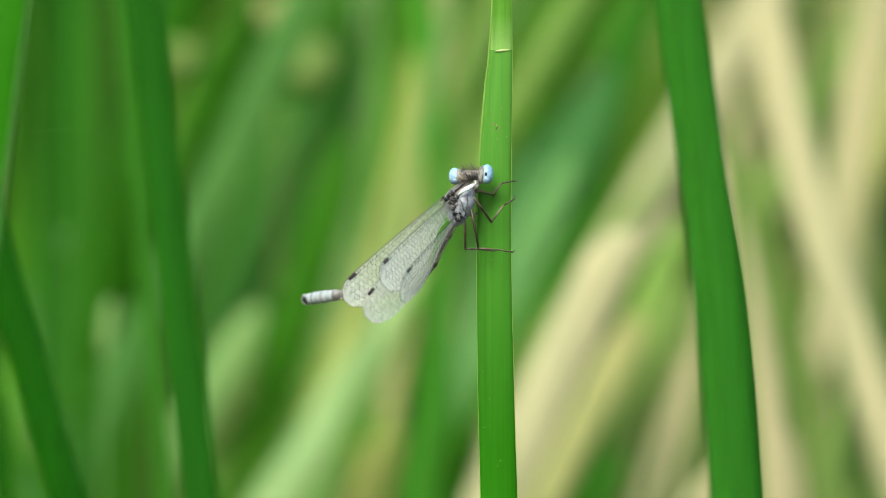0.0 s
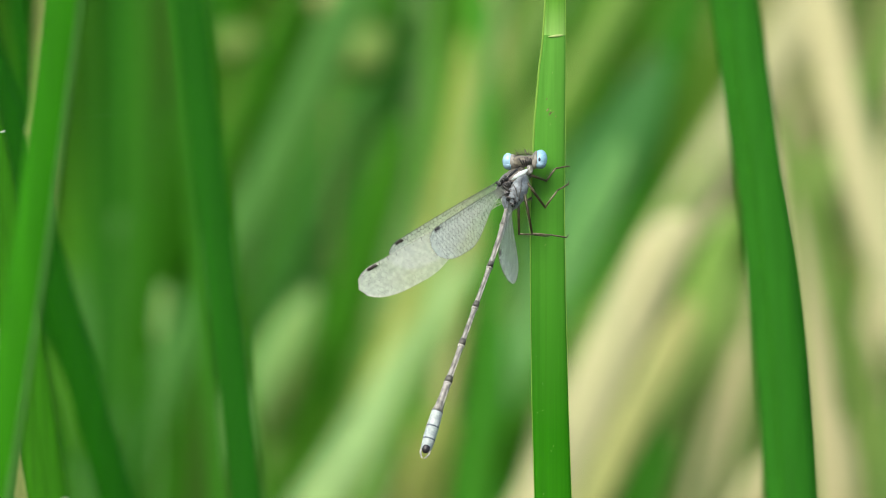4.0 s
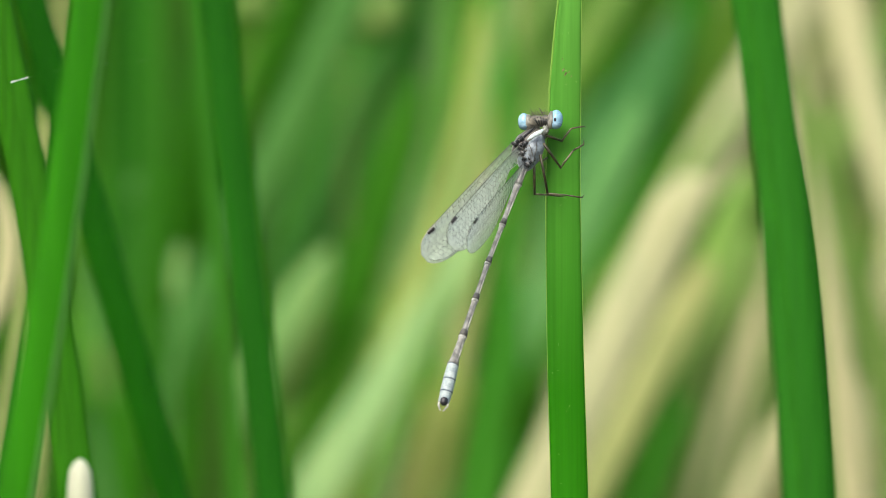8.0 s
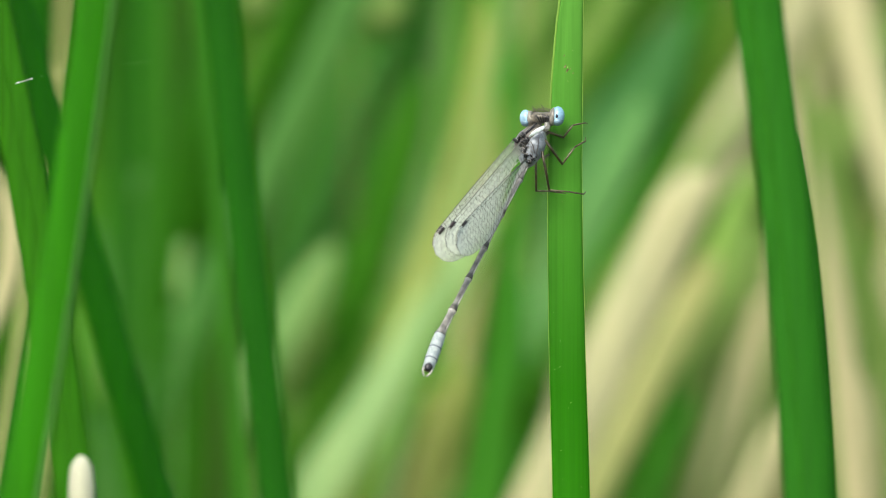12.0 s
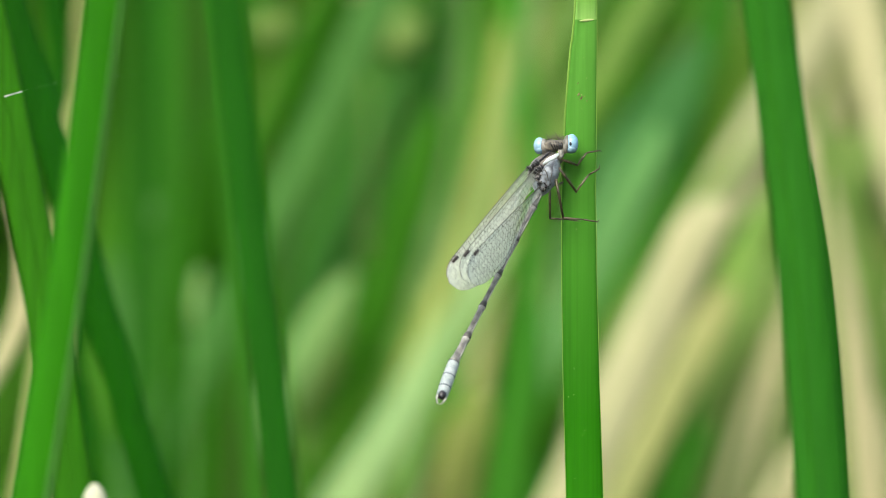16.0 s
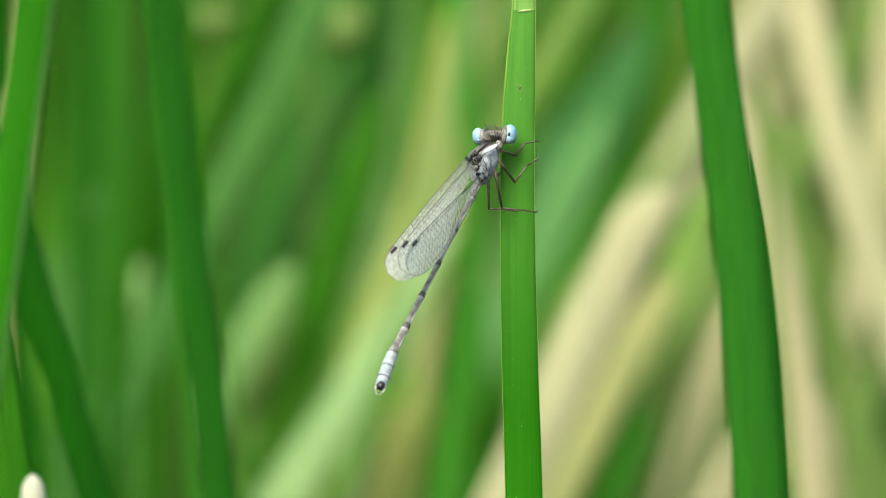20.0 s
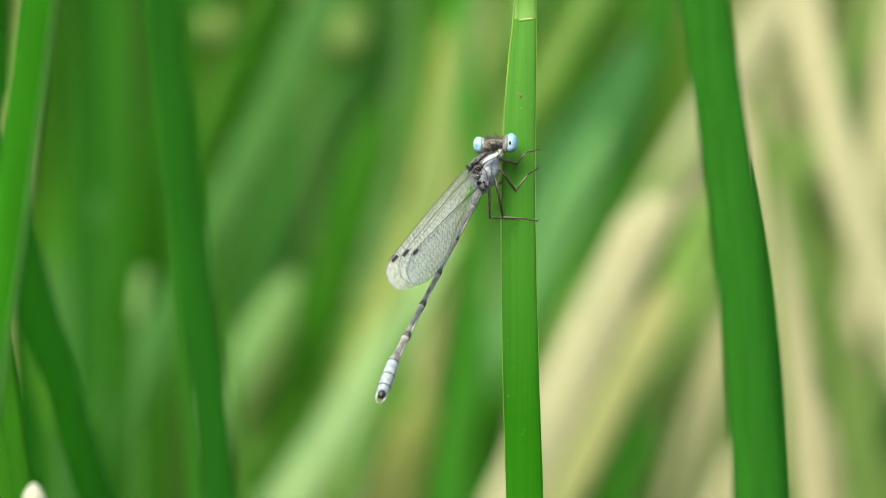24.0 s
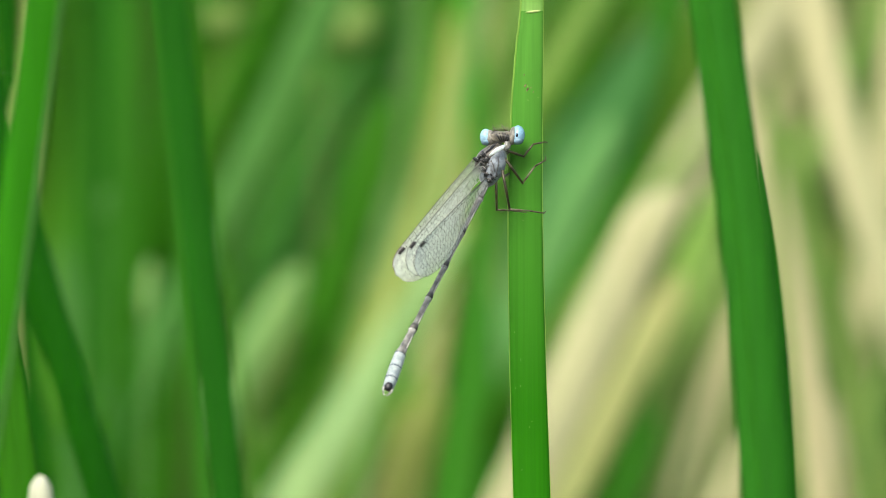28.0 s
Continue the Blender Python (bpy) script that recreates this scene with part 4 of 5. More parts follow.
part("thorax_stripe", bm, SKIN_STRIPE, fly, "pale greenish-white shoulder stripe")
bm = bmesh.new()
tube(bm, [P(-36, 13, -14), P(-50, 25, -20), P(-66, 42, -18)], [1.2 * U, 1.8 * U, 1.2 * U], 8)
part("thorax_ridge", bm, SKIN_DARK, fly, "dark ridge along the back")
rng = random.Random(31)
for k in range(15):
    f = (k // 3) / 4.0
    a = -68 + 22 * f + (-3, 2, 8)[k % 3] + rng.uniform(-2, 2)
    b = 40 + 34 * f + (5, 0, -5)[k % 3] + rng.uniform(-2, 2)
    r, q, turn = rng.uniform(3.5, 6.5), rng.uniform(2.5, 4.2), rng.uniform(-1.2, 1.2)
    bm = bmesh.new()
    blob(bm, P(a, b, -21 + 0.3 * abs(a + 56)), (math.sin(turn), 0, math.cos(turn)), r * U, q * U, 5 * U, 14, 18, 0.8)
    joint = part("wing_joint", bm, SKIN_DARK, fly, "dark knobbly wing joint")
    bm = bmesh.new()
    tube(bm, [P(a - 0.6 * r, b - 0.5 * r, -21), P(a - 0.1 * r, b - 0.9 * r, -26 + 0.2 * abs(a + 56)), P(a + 0.6 * r, b - 0.3 * r, -25), P(a + 0.7 * r, b + 0.5 * r, -23)], [0.3 * U, 0.75 * U, 0.8 * U, 0.3 * U], 6)
    part("joint_plate", bm, SKIN_JOINT, joint, "grey-brown plate over the joint")
for a0, b0, a1, b1, w in ((-66, 47, -55, 56, 1.3), (-64, 64, -52, 70, 1.4), (-47, 44, -40, 66, 1.0), (-33, 40, -38, 72, 0.8)):
    bm = bmesh.new()
    tube(bm, [P(a0, b0, -24), P(0.5 * (a0 + a1) + 1, 0.5 * (b0 + b1), -28), P(a1, b1, -25.5)], [0.6 * w * U, w * U, 0.6 * w * U], 6)
    part("thorax_seam", bm, SKIN_KNOB, fly, "dark seam between the plates")
bm = bmesh.new()
blob(bm, P(-19, 19, -10), (0.5, 0, 1), 10 * U, 6.5 * U, 10 * U, lump=0.35)
part("neck", bm, SKIN_NECK, fly, "pale grey neck")

# head
bm = bmesh.new()
blob(bm, P(-29, 3, -2), (1, -0.18, 0.06), 25 * U, 10.5 * U, 15 * U, lump=0.28)
head = part("head", bm, SKIN_HEAD, fly, "brown hairy head")
bm = bmesh.new()
for i in range(5):
    tube(bm, [P(-37 + 5 * i, -2 - 2 * math.sin(i * 0.8), -15), P(-34 + 4.4 * i, 4, -18), P(-30 + 3 * i, 11, -15)], [0.8 * U, 1.4 * U, 0.8 * U], 6)
part("head_ridge", bm, SKIN_DARK, head, "dark ridges behind the crown")
bm = bmesh.new()
rng = random.Random(4)
for i in range(170):
    a = rng.uniform(-46, -10)
    d = rng.uniform(-14, 10)
    b = -6 - 5 * math.sin((a + 48) / 40 * math.pi) + rng.uniform(0, 3)
    tube(bm, [P(a, b + 2, d), P(a + rng.uniform(-3, 3), b - rng.uniform(3, 9), d + rng.uniform(-3, 3))], [0.13 * U, 0.05 * U], 4)
part("bristle_fringe", bm, HAIR, head, "fine brown bristles")
for a0, b0, d0 in ((-38, -6, 6), (-22, -8, 6)):
    bm = bmesh.new()
    tube(bm, [P(a0, b0, d0), P(a0 - 3, b0 - 6, d0 + 2), P(a0 - 7, b0 - 13, d0 + 6)], [1.0 * U, 0.7 * U, 0.35 * U], 6)
    part("antenna", bm, SKIN_LEG, head)
for a, b, d, ra, rb, side in ((0.5, 0, -10, 12.5, 17, 1), (-55.5, 3.5, 6, 11, 14.8, -1)):
    bm = bmesh.new()
    blob(bm, P(a, b, d), (0.06 * side, 0.0, 1), rb * U, ra * U, 15 * U, 20, 26)
    eye = part("eye", bm, EYE_BLUE, fly, "glossy pale blue compound eye")
    bm = bmesh.new()
    blob(bm, P(a - side * (7.5 if side < 0 else 8.6), b + 1.5, d - (3.0 if side < 0 else 1)), (0.1 * side, 0.0, 1), (rb - 0.4) * U, (9.0 if side < 0 else 6.6) * U, 14 * U, 14, 18)
    part("eye_rim", bm, EYE_GREY, eye, "grey rim of the eye")
    bm = bmesh.new()
    blob(bm, P(a - side * 0.5, b + 0.5 * rb, d - 0.8), (0, 0, 1), 0.53 * rb * U, 0.88 * ra * U, 14.2 * U, 14, 20)
    part("eye_underside", bm, EYE_LOWER, eye, "duller blue-grey underside of the eye")
bm = bmesh.new()
blob(bm, P(-1.0, 0.5, -24.3), (0, 0, 1), 3.6 * U, 2.3 * U, 1.2 * U, 8, 12)
part("pupil_spot", bm, EYE_DOT, eye, "dark spot in the eye").parent = fly

# legs: thigh, shin and foot
def leg(hip, knee, ankle, toe, hook, rough_side, thick=0.9):
    bm = bmesh.new()
    mid = hip.lerp(knee, 0.45)
    tube(bm, [hip, mid, knee], [2.7 * U * thick, 2.6 * U * thick, 2.2 * U * thick], 8)
    blob(bm, knee, (1, 0, 0.3), 2.4 * U * thick, 2.2 * U * thick, 2.2 * U * thick, 6, 8)
    thigh = part("leg", bm, SKIN_LEG, fly, "thin dark brown leg")
    bm = bmesh.new()
    tube(bm, [knee, knee.lerp(ankle, 0.5), ankle], [1.9 * U * thick, 1.7 * U, 1.4 * U], 8)
    part("shin", bm, SKIN_TIBIA, thigh, "grey-brown shin")
    bm = bmesh.new()
    tube(bm, [ankle, ankle.lerp(toe, 0.5), toe, hook], [1.6 * U, 1.5 * U, 1.4 * U, 0.5 * U], 8)
    part("foot", bm, SKIN_LEG, thigh, "dark clawed foot")
    bm = bmesh.new()
    for a, b in ((hip, knee), (knee, ankle)):
        d = (b - a)
        nrm = Vector((-d.z, 0, d.x)).normalized() * rough_side
        for i in range(9):
            s = a.lerp(b, 0.2 + 0.08 * i)
            tube(bm, [s, s + nrm * 5.5 * U + d.normalized() * 2 * U], [0.35 * U, 0.1 * U], 4)
    part("bristle_row", bm, HAIR, thigh, "fine bristles")
    return thigh


front_leg = leg(P(-20, 27, -12), P(11, 38, 8), P(28, 16, 4), P(50, 12, 6), P(54, 14, 12), 1)
leg(P(-22, 42, -14), P(9, 85, 6), P(31, 55, 6), P(50, 44, 8), P(50, 37, 14), 1)
leg(P(-38, 72, -6), P(-37, 132, -2), P(-10, 133, 18), P(4, 135, 24), P(16, 137, 26), -1)
leg(P(-27, 62, -16), P(-14, 131, -6), P(22, 134, 4), P(47, 138, 8), P(51, 133, 14), -1)
leg(P(-30, 60, 8), P(-26, 74, 22), P(-12, 66, 40), P(-2, 62, 60), P(6, 62, 70), -1, 0.8)
leg(P(-26, 30, 8), P(-20, 34, 26), P(-12, 28, 44), P(-4, 26, 60), P(4, 28, 70), 1, 0.8)

# abdomen: nine rings that hinge on one another
SEGS = ((41, 7.8, 6.6), (83, 6.2, 4.4), (79, 4.6, 4.5), (74, 4.6, 4.9), (73, 5.0, 6.0), (56, 6.2, 8.8), (30, 10.2, 11.2), (24, 11.2, 11.2), (20, 11.0, 9.6))
segments = []
for i, (length, r0, r1) in enumerate(SEGS):
    bm = bmesh.new()
    m = 9
    pts = [(0, 0, -length * U * k / m) for k in range(m + 1)]
    rad = []
    for k in range(m + 1):
        f = k / m
        r = r0 + (r1 - r0) * f
        if i < 6:
            r *= 0.92 + 0.16 * abs(2 * f - 1) ** 3
            r += 1.1 * max(0.0, (f - 0.86) / 0.14)
        rad.append(r * U)
    tube(bm, pts, rad, 14)
    seg = part("abdomen_segment", bm, SKIN_TAIL if i in (6, 7, 8) else SKIN_ABDOMEN, fly, "pale blue-grey tail ring" if i > 5 else "slender grey-brown abdomen ring")
    segments.append(seg)
    bm = bmesh.new()
    fan = [radians(-72 + 18 * k) for k in range(9)]
    rows = [[bm.verts.new(((rad[k] + lift * U) * math.sin(a), (rad[k] + lift * U) * math.cos(a), pts[k][2])) for a in fan for lift in (-0.6, 0.35)] for k in range(m + 1)]
    if i == 8:
        rows.append([bm.verts.new((0.25 * v.co.x, 0.6 * v.co.y, v.co.z - 1.2 * U)) for v in rows[-1]])
    for q0, q1 in zip(rows, rows[1:]):
        for k in range(0, 16, 2):
            bm.faces.new((q0[k + 1], q0[k + 3], q1[k + 3], q1[k + 1]))
            bm.faces.new((q0[k], q1[k], q1[k + 2], q0[k + 2]))
        bm.faces.new((q0[0], q0[1], q1[1], q1[0]))
        bm.faces.new((q0[17], q0[16], q1[16], q1[17]))
    part("underside", bm, SKIN_UNDER, seg, "dark brown underside")
    if i < 6:
        bm = bmesh.new()
        r = r1 + (1.7 if i else 1.2)
        tube(bm, [(0, 0, -(length - 1.5) * U), (0, 0, -(length + 1.2) * U), (0, 0, -(length + 3.0) * U)], [0.93 * r * U, 1.02 * r * U, 0.8 * r * U], 14)
        part("joint_band", bm, SKIN_RING if i < 5 else SKIN_BLUE_RING, seg, "whitish joint band" if i < 5 else "slate-blue band")
        if 0 < i < 5:
            bm = bmesh.new()
            tube(bm, [(0, 0, -(length - 13) * U), (0, 0, -(length - 7) * U), (0, 0, -(length - 1.6) * U)], [(r1 + 0.2) * U, (r1 + 1.1) * U, (r1 + 1.5) * U], 14)
            part("joint_shade", bm, SKIN_KNOB, seg, "dark swelling before the joint")
        bm = bmesh.new()
        tube(bm, [(0.62 * r0 * U, -0.62 * r0 * U, -0.1 * length * U), (0.68 * 0.5 * (r0 + r1) * U, -0.66 * 0.5 * (r0 + r1) * U, -0.5 * length * U), (0.62 * r1 * U, -0.62 * r1 * U, -0.88 * length * U)], [0.9 * U, 1.3 * U, 0.9 * U], 6)
        part("side_line", bm, SKIN_RING, seg, "pale line along the side")
    elif i < 8:
        bm = bmesh.new()
        tube(bm, [(0, 0, -(length - 1.6) * U), (0, 0, -(length + 1.2) * U)], [(r1 + 0.35) * U, (r1 + 0.35) * U], 14)
        part("joint_band", bm, SKIN_BLUE_RING, seg, "slate-blue band")
    else:
        bm = bmesh.new()
        blob(bm, (0.0, -4.6 * U, -(length - 2) * U), (0, 0, 1), 9.5 * U, 7.6 * U, 6.6 * U, 8, 12)
        part("tail_patch", bm, SKIN_BLACK, seg, "black patch on the tail end")
        for s in (-1, 1):
            bm = bmesh.new()
            tube(bm, [(s * 6.5 * U, -3 * U, -(length - 3) * U), (s * 8.0 * U, -3 * U, -(length + 6) * U), (s * 3.8 * U, 0, -(length + 14) * U), (s * 1.4 * U, 0, -(length + 16) * U)], [2.0 * U, 1.8 * U, 1.4 * U, 0.8 * U], 8)
            part("tail_clasper", bm, SKIN_RING, seg, "curved grey tail clasper")


# wings
WL = 342.0


def chord(f, hind):
    """Leading and trailing edge of a wing at the fraction f of its span, in grid steps."""
    wide = (68.0 if hind else 65.0)
    lead = -1.5 * math.sin(math.pi * min(1.0, f * 1.05))
    if f > 0.86:
        q = (f - 0.86) / 0.14
        lead += 26 * (1 - math.sqrt(max(0.0, 1 - q ** 2.2)))
    body = min(1.0, max(0.0, (f - 0.07) / 0.55))
    body = body * body * (3 - 2 * body)
    trail = 15 + (wide - 15) * body
    if f > 0.70:
        q = (f - 0.70) / 0.30
        trail -= (wide - 25) * (1 - math.sqrt(max(0.0, 1 - q ** 2.4)))
    return lead, max(trail, lead + 0.4)


def ripple(f, g):
    return 0.8 * math.sin(g * 26.0) * (1 - 0.5 * f)


def wing(hind, seed, net):
    rng = random.Random(seed)
    bm = bmesh.new()
    nf, ng = 44, 14

    def at(f, g, lift=0.0):
        a, b = chord(f, hind)
        return Vector((f * WL * U, (a + (b - a) * g) * U, (ripple(f, g) + lift) * U))

    grid = [[bm.verts.new(at(i / nf, j / ng)) for j in range(ng + 1)] for i in range(nf + 1)]
    for i in range(nf):
        for j in range(ng):
            bm.faces.new((grid[i][j], grid[i + 1][j], grid[i + 1][j + 1], grid[i][j + 1]))
    w = part("wing", bm, WING, fly, "clear veined wing, sky glare painted on its milky tip")
    bm = bmesh.new()

    def vein(pts, r):
        tube(bm, pts, [r * U] * len(pts), 4)

    steps = 36
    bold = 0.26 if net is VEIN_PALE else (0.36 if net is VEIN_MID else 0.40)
    vein([at(i / steps, 0.0) for i in range(steps + 1)], 0.75)
    vein([at(i / steps, 1.0) for i in range(steps + 1)], 0.4)
    lanes = (0.09, 0.19, 0.32, 0.45, 0.58, 0.71, 0.85)
    starts = (0.0, 0.0, 0.24, 0.10, 0.38, 0.20, 0.34)
    edges = (0.0,) + lanes + (1.0,)
    begins = (0.0,) + starts + (0.0,)
    n = 26

    def on_lane(k, i):
        """Knot i of lane k: lanes run in a zigzag, so that the cells between them are six-sided."""
        amp = 0.0 if k in (0, len(edges) - 1) else (0.010 if k < 3 else 0.042)
        f = 0.5 * i / n
        return at(min(0.985, f), edges[k] + amp * (1 if (i + k) % 2 else -1))

    for k, s in enumerate(starts):
        knots = [i for i in range(2 * n - 1) if s <= 0.5 * i / n < 0.97 - 0.008 * k]
        vein([on_lane(k + 1, i) for i in knots], bold)
    for i in range(3, int(1.92 * n)):
        there = [k for k in range(len(edges)) if begins[k] <= 0.5 * i / n]
        for k, k2 in zip(there, there[1:]):
            if (i + k) % 2 == 0 or rng.random() < (0.4 if k == 0 else 0.05):
                continue
            vein([on_lane(k, i), on_lane(k2, i)], bold)
    part("vein_net", bm, net, w, "fine net of veins")
    bm = bmesh.new()
    for i in range(6, 46, 3):
        f = 0.5 * i / n
        if f < 0.82:
            tube(bm, [at(f, -0.012, 0.6), at(f + 0.004, 0.05, 0.9), at(f + 0.006, 0.09, 0.6)], [0.4 * U, 0.5 * U, 0.3 * U], 4)
    part("front_edge_veins", bm, VEIN, w, "dark cross veins along the front edge")
    bm = bmesh.new()
    top, low = [], []
    for g in (0.012, 0.095):
        for f in (0.826, 0.847, 0.868, 0.889):
            top.append(bm.verts.new(at(f + (0.008 if g < 0.05 else 0.0), g, 1.3)))
            low.append(bm.verts.new(at(f + (0.008 if g < 0.05 else 0.0), g, -1.3)))
    for i in range(3):
        bm.faces.new((top[i], top[i + 1], top[i + 5], top[i + 4]))
        bm.faces.new((low[i + 4], low[i + 5], low[i + 1], low[i]))
        bm.faces.new((top[i], low[i], low[i + 1], top[i + 1]))
        bm.faces.new((top[i + 4], top[i + 5], low[i + 5], low[i + 4]))
    bm.faces.new((top[0], top[4], low[4], low[0]))
    bm.faces.new((top[3], low[3], low[7], top[7]))
    part("wing_spot", bm, SPOT, w, "dark brown wing spot")
    return w


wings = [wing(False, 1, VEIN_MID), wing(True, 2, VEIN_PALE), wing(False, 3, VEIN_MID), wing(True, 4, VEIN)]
BASES = (P(-76, 40, -4), P(-72, 64, -2), P(-65, 46, -20), P(-54, 74, -20))


def wing_pose(k, spot, rho, away):
    """Pose of wing k whose dark spot shows at the plan point spot; rho: its turn about its front edge, degrees, 90 is edge-on;
    away: +1 leans from the camera, -1 towards it."""
    b = BASES[k]
    t2 = (P(spot[0], spot[1]) - Vector((b.x, 0, b.z))) / 0.86
    full = WL * U
    flat = math.hypot(t2.x, t2.z)
    q = min(0.998, flat / full)
    q = q + (0.998 - q) * (1 - abs(away))
    dy = math.sqrt(1 - q * q) * (1 if away > 0 else -1)
    di = Vector((t2.x, 0, t2.z)) / flat
    d = di * q + Vector((0, dy, 0))
    e1 = Vector((-di.z, 0, di.x))
    e2 = di * -dy + Vector((0, q, 0))
    c = e1 * math.cos(radians(rho)) + e2 * math.sin(radians(rho))
    m = Matrix((d, c, d.cross(c))).transposed().to_4x4()
    m.translation = b
    return m


# seconds; headings of the first, second, third, middle and last rings from straight down towards the left, degrees; lean of the whole towards the camera
ABDOMEN = (
    (0.0, 27, 25, 38, 86, 82, -46), (0.1, 30, 31, 45, 105, 122, -28), (0.2, 55, 65, 110, 152, 163, 10), (0.3, 65, 85, 140, 176, 178, 15),
    (0.4, 58, 140, 148, 158, 165, 20), (0.5, 53, 138, 147, 144, 112, 30), (0.6, 40, 100, 100, 88, 80, 48), (0.65, 28, 55, 58, 48, 45, 45), (0.7, 17, 17, 18, 18, 18, 30),
    (0.8, 8, 8, 10, 12, 14, 15), (0.9, -4, 25, 42, 66, 75, 38), (1.0, 25, 28, 77, 145, 152, 42), (1.1, 24, 50, 90, 142, 146, 35),
    (1.2, 35, 42, 62, 76, 80, 28), (1.3, 40, 46, 48, 48, 50, 22), (1.4, 12, 26, 40, 42, 42, 22), (1.5, -2, 4, 16, 26, 30, 18), (1.55, 20, 30, 60, 85, 88, 30),
    (1.6, 38, 46, 100, 140, 146, 35), (1.7, 34, 60, 105, 112, 108, 42), (1.8, 40, 50, 75, 86, 76, 35), (1.9, 24, 32, 36, 38, 38, 20), (2.0, 7, 9, 11, 14, 14, 0),
    (2.1, 10, 30, 65, 95, 100, 50), (2.2, 60, 90, 145, 160, 164, 30), (2.3, 62, 120, 134, 134, 136, 42), (2.4, 45, 55, 62, 68, 68, 38),
    (2.5, 18, 19, 20, 19, 18, 15), (2.6, 6, 8, 9, 10, 10, 12), (2.7, 4, 16, 36, 60, 76, 35), (2.8, 50, 80, 140, 150, 152, 30), (2.9, 78, 135, 152, 170, 174, 18),
    (3.0, 100, 146, 150, 149, 148, 33), (3.1, 65, 75, 78, 76, 72, 48), (3.2, 22, 22, 18, 14, 12, 14), (3.3, 7, 10, 11, 11, 10, 6), (3.6, 9, 11, 12, 12, 12, 4),
    (3.8, 10, 12, 13, 13, 12, 5), (4.0, 16, 19, 20, 20, 17, 18), (4.2, 20, 24, 25, 25, 20, 32), (4.5, 20, 24, 25, 24, 20, 31), (6.5, 23, 27, 28, 27, 20, 34),
    (7.1, 23, 27, 27, 25, 20, 33), (7.35, 18, 18, 19, 18, 15, 24), (8.0, 21, 21, 21, 19, 14, 23), (8.35, 21, 21, 20, 18, 14, 23), (8.6, 24, 28, 28, 27, 20, 34),
    (9.0, 24, 27, 27, 27, 20, 33), (28.0, 24, 27, 27, 27, 20, 33))
# seconds; far wings lean from (+1) or towards (-1) the camera; then for each wing its dark spot in the plan and its turn about its front edge
WINGS = (
    (0.0, -1, (-238, 179, 15), (-205, 205, 25), (-179, 152, 20), (-138, 168, 55)),
    (0.15, 0, (-290, 90, 20), (-265, 200, 20), (-130, 80, 30), (-45, 185, 95)),
    (0.3, 1, (-244, 10, 15), (-224, 112, 15), (-81, -18, 50), (39, 130, 160)),
    (0.4, 1, (-248, 30, 15), (-205, 150, 20), (-30, 20, 105), (110, 160, 160)),
    (0.5, 1, (-241, 89, 15), (-177, 181, 25), (15, 70, 165), (157, 175, 155)),
    (0.7, 1, (-295, 95, 20), (-225, 211, 35), (-76, 112, 90), (102, 184, 155)),
    (0.8, 1, (-280, 140, 30), (-240, 200, 35), (-78, 112, 85), (108, 178, 150)),
    (0.9, 1, (-275, 150, 35), (-250, 190, 35), (-82, 108, 75), (85, 180, 140)),
    (1.0, 1, (-279, 84, 15), (-246, 166, 20), (-105, 92, 55), (-76, 156, 68)),
    (1.2, 1, (-250, 140, 25), (-260, 210, 35), (-137, 107, 35), (-85, 188, 78)),
    (1.5, 1, (-214, 140, 30), (-227, 163, 30), (-151, 119, 40), (-88, 164, 80)),
    (1.6, 1, (-250, 75, 15), (-225, 150, 25), (-190, 90, 25), (-105, 185, 75)),
    (1.8, 1, (-190, 130, 35), (-252, 197, 40), (-206, 109, 25), (-149, 195, 62)),
    (2.0, 1, (-214, 125, 12), (-217, 185, 16), (-197, 114, 12), (-143, 162, 32)),
    (2.3, 1, (-261, 15, 15), (-210, 191, 35), (-219, 45, 20), (-191, 189, 35)),
    (2.5, 1, (-240, 95, 20), (-225, 195, 35), (-210, 85, 25), (-165, 180, 45)),
    (2.7, 1, (-256, 50, 15), (-268, 167, 35), (-209, 38, 15), (-138, 146, 45)),
    (2.85, 1, (-255, 50, 20), (-255, 175, 35), (-200, 70, 20), (-120, 175, 35)),
    (3.0, 1, (-240, 149, 22), (-272, 204, 36), (-187, 141, 5), (-115, 197, 12)),
    (3.15, 1, (-240, 150, 40), (-270, 190, 45), (-185, 140, 35), (-125, 195, 30)),
    (3.3, 1, (-281, 57, 20), (-322, 191, 35), (-194, 40, 20), (-45, 170, 60)),
    (3.6, 1, (-272, 92, 8), (-322, 200, 22), (-186, 70, 8), (-50, 171, 50)),
    (4.0, 1, (-250, 142, 5), (-298, 188, 8), (-183, 122, 10), (-74, 164, 54)),
    (4.5, 1, (-244, 160, 20), (-267, 184, 15), (-177, 140, 25), (-77, 173, 82)),
    (5.5, 0.3, (-232, 178, 28), (-240, 190, 29), (-178, 158, 35), (-105, 175, 60)),
    (6.5, -1, (-224, 190, 22), (-225, 192, 28), (-180, 172, 30), (-136, 178, 56)),
    (8.1, -1, (-220, 193, 22), (-220, 195, 28), (-181, 176, 30), (-142, 177, 56)),
    (8.6, -1, (-211, 198, 20), (-207, 204, 28), (-187, 183, 32), (-159, 183, 44)),
    (11.0, -1, (-209, 198, 12), (-206, 200, 18), (-187, 188, 24), (-164, 187, 40)),
    (15.5, -1, (-209, 202, 12), (-206, 202, 18), (-186, 192, 24), (-168, 190, 40)),
    (28.0, -1, (-209, 202, 12), (-206, 202, 18), (-186, 192, 24), (-168, 190, 40)))


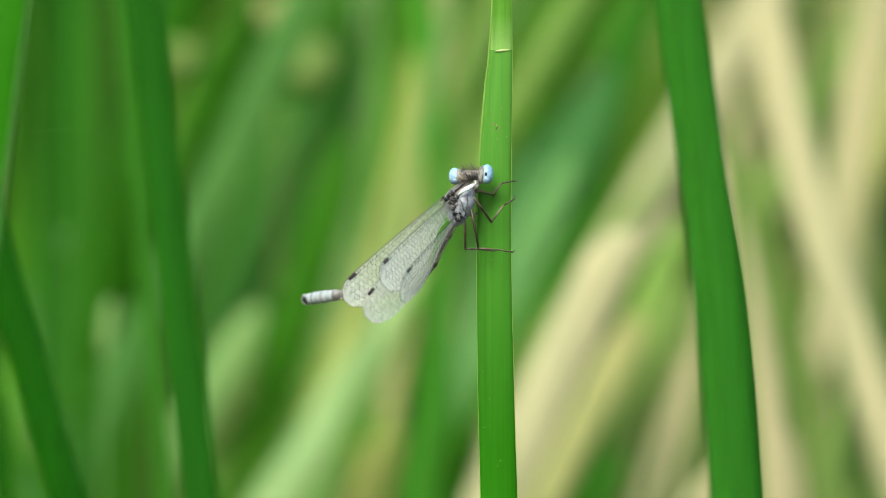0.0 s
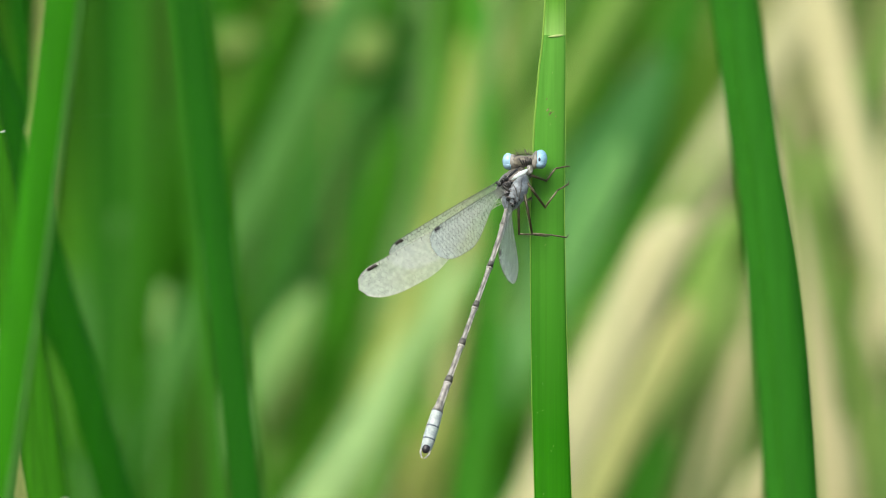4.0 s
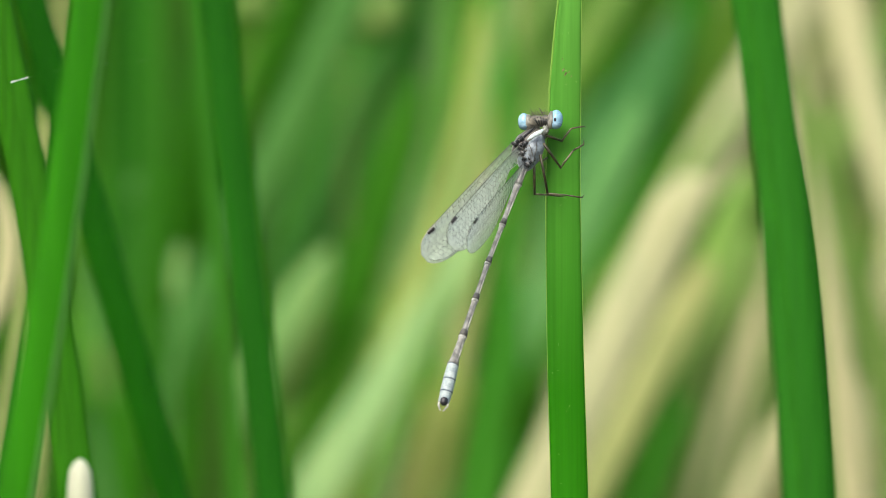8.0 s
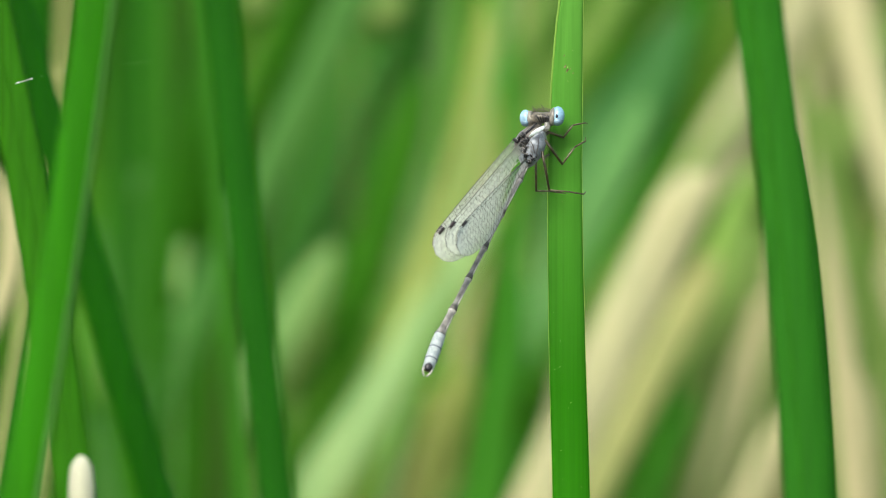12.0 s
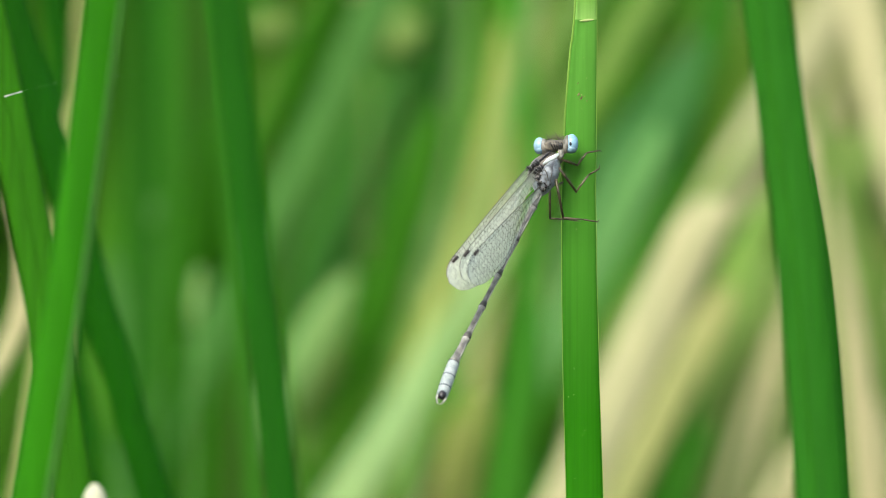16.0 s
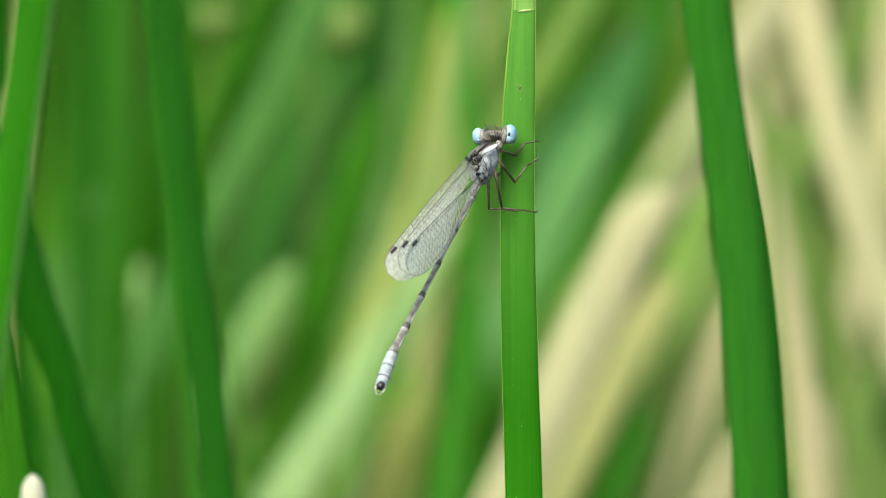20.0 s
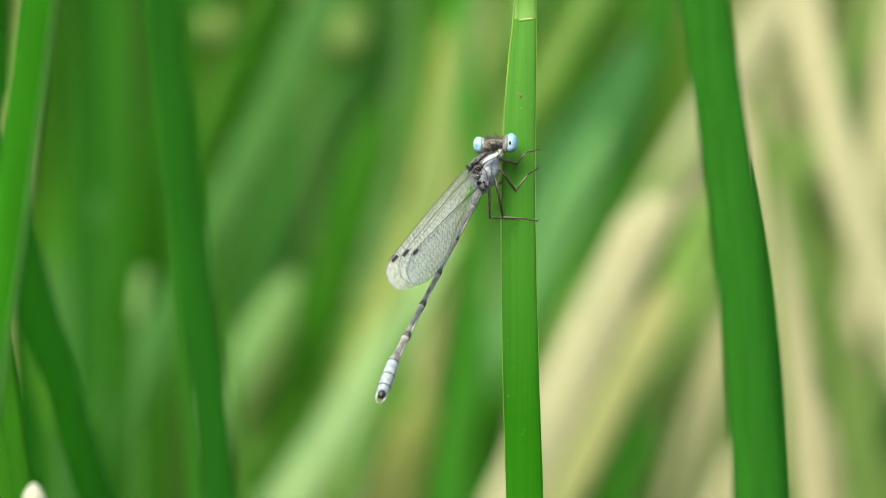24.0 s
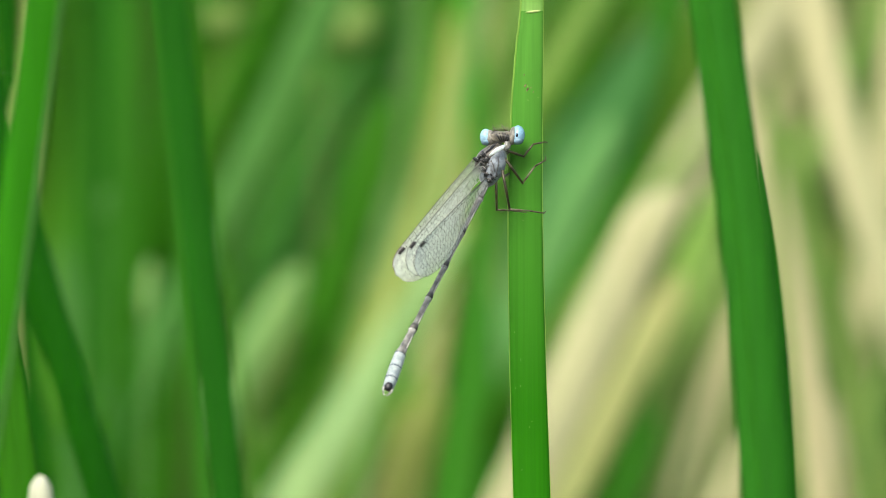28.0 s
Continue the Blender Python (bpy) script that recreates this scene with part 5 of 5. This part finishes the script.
# a wisp of spider silk adrift by the leaves, on a hair-thin thread
bm = bmesh.new()
tube(bm, [(-0.0012, 0, -0.0002), (-0.0009, 0, -0.00012), (-0.0003, 0.0002, 0.0), (0.0004, 0, 0.00012), (0.0009, 0, 0.00022), (0.0012, -0.0002, 0.0003)], [0.00005, 0.00008, 0.00003, 0.00003, 0.00005, 0.00010], 8)
wisp = part("silk_wisp", bm, SILK, None)
tagged(wisp, "tiny white wisp of spider silk by the leaves", "spider silk")
bm = bmesh.new()
tube(bm, [(0.0012, -0.0002, 0.0003), (0.007, 0, 0.0012), (0.018, 0.004, 0.001)], [0.0000015] * 3, 4)
part("silk_thread", bm, SILK, wisp, "hair-thin silk thread")
# seconds, x, z, tilt
DRIFT = ((0, -0.05867, 0.92253, -5), (7, -0.05847, 0.92253, -5), (8, -0.05757, 0.92441, -5), (9, -0.05592, 0.92419, -5), (9.5, -0.05449, 0.91928, -5), (10, -0.05654, 0.92220, -5), (10.5, -0.05177, 0.91400, -5), (11, -0.05298, 0.91526, -5), (11.5, -0.05576, 0.92003, -5), (12, -0.05717, 0.92378, -5), (13, -0.05943, 0.92698, -5), (16, -0.06049, 0.92582, -5), (28, -0.06129, 0.92582, -5))

# sway of four leaves in the breeze: seconds, sideways metres at the height of the insect
SWAY = (
    (bright_leaf, ((0.0, -0.00198), (4.5, -0.00198), (6.5, -0.0005), (8.0, 0.0), (11.0, 0.0009), (13.5, -0.0002), (17.0, -0.0005), (19.0, -0.0009), (28.0, -0.0008))),
    (slanting_leaf, ((0.0, -0.0030), (2.0, -0.0042), (4.5, -0.0043), (6.5, -0.0005), (8.0, 0.0), (11.0, -0.0015), (13.5, -0.0042), (17.0, -0.0043), (19.0, -0.0045), (28.0, -0.0045))),
    (leaning_leaf, ((0.0, -0.0026), (4.0, -0.0014), (6.5, -0.0003), (8.0, 0.0), (11.0, -0.0003), (13.5, -0.0013), (17.0, -0.0027), (19.0, -0.0026), (28.0, -0.0027))),
    (dark_leaf, ((0.0, 0.0004), (2.0, -0.0002), (4.0, -0.0008), (8.0, 0.0), (8.8, 0.0), (9.0, 0.0015), (9.4, 0.0012), (9.8, 0.0004), (10.1, 0.0), (11.0, 0.0002), (13.5, 0.0003), (17.0, -0.0003), (28.0, -0.0001))))


def motions():
    """Keys of the abdomen rings and the wings, which come to rest after nine seconds, and of the swaying leaves."""
    for leaf, rows in SWAY:
        x, y, z = leaf.location
        walk(leaf, [(t, pose(x, y, z, 0, math.degrees(d / 0.9), 0)) for t, d in rows])
    walk(wisp, [(t, pose(x, -0.02, z, 0, tilt, 0)) for t, x, z, tilt in DRIFT])
    hip = Matrix.Translation(P(-20, 27, -12))
    lifted = hip @ Matrix.Rotation(radians(-17), 4, "Y") @ hip.inverted()
    still = Matrix.Identity(4)
    walk(front_leg, [(0.0, still), (18.5, still), (18.85, lifted), (19.1, lifted), (19.35, still), (28.0, still)])
    hinge = P(-53, 79, -6)
    rings = [[] for _ in SEGS]
    dense = []
    for one, two in zip(ABDOMEN, ABDOMEN[1:]):
        steps = 3 if max(abs(u - v) for u, v in zip(one[1:], two[1:])) > 25 else 1
        dense += [tuple(u + (v - u) * k / steps for u, v in zip(one, two)) for k in range(steps)]
    for t, first, second, third, middle, last, toward in dense + [ABDOMEN[-1]]:
        at = hinge.copy()
        turns = (first, second, third, middle, middle, middle, last, last, last)
        for i, (length, r0, r1) in enumerate(SEGS):
            a = radians(turns[i])
            phi = radians(toward * (0.8 if i == 0 else 1.0))
            down = Vector((-math.sin(a) * math.cos(phi), -math.sin(phi), -math.cos(a) * math.cos(phi)))
            face = Vector((math.cos(a), 0, -math.sin(a)))
            zax = -down
            yax = zax.cross(face).normalized()
            raised = min(1.0, max(0.0, (turns[i] - 75) / 60)) if i > 1 else 0.0
            roll = radians(150 * raised * raised * (3 - 2 * raised))  # a lifted abdomen shows its underside
            xax = face * math.cos(roll) + yax * math.sin(roll)
            m = Matrix((xax, zax.cross(xax).normalized(), zax)).transposed().to_4x4()
            m.translation = at
            rings[i].append((t, m))
            at = at + down * (length * U)
    for seg, rows in zip(segments, rings):
        walk(seg, rows)
    for k, w in enumerate(wings):
        rows = []
        for t, away, *four in WINGS:
            a, b, rho = four[k]
            rows.append((t, wing_pose(k, (a, b), rho, away if k < 2 else -1)))
        walk(w, rows)


motions()
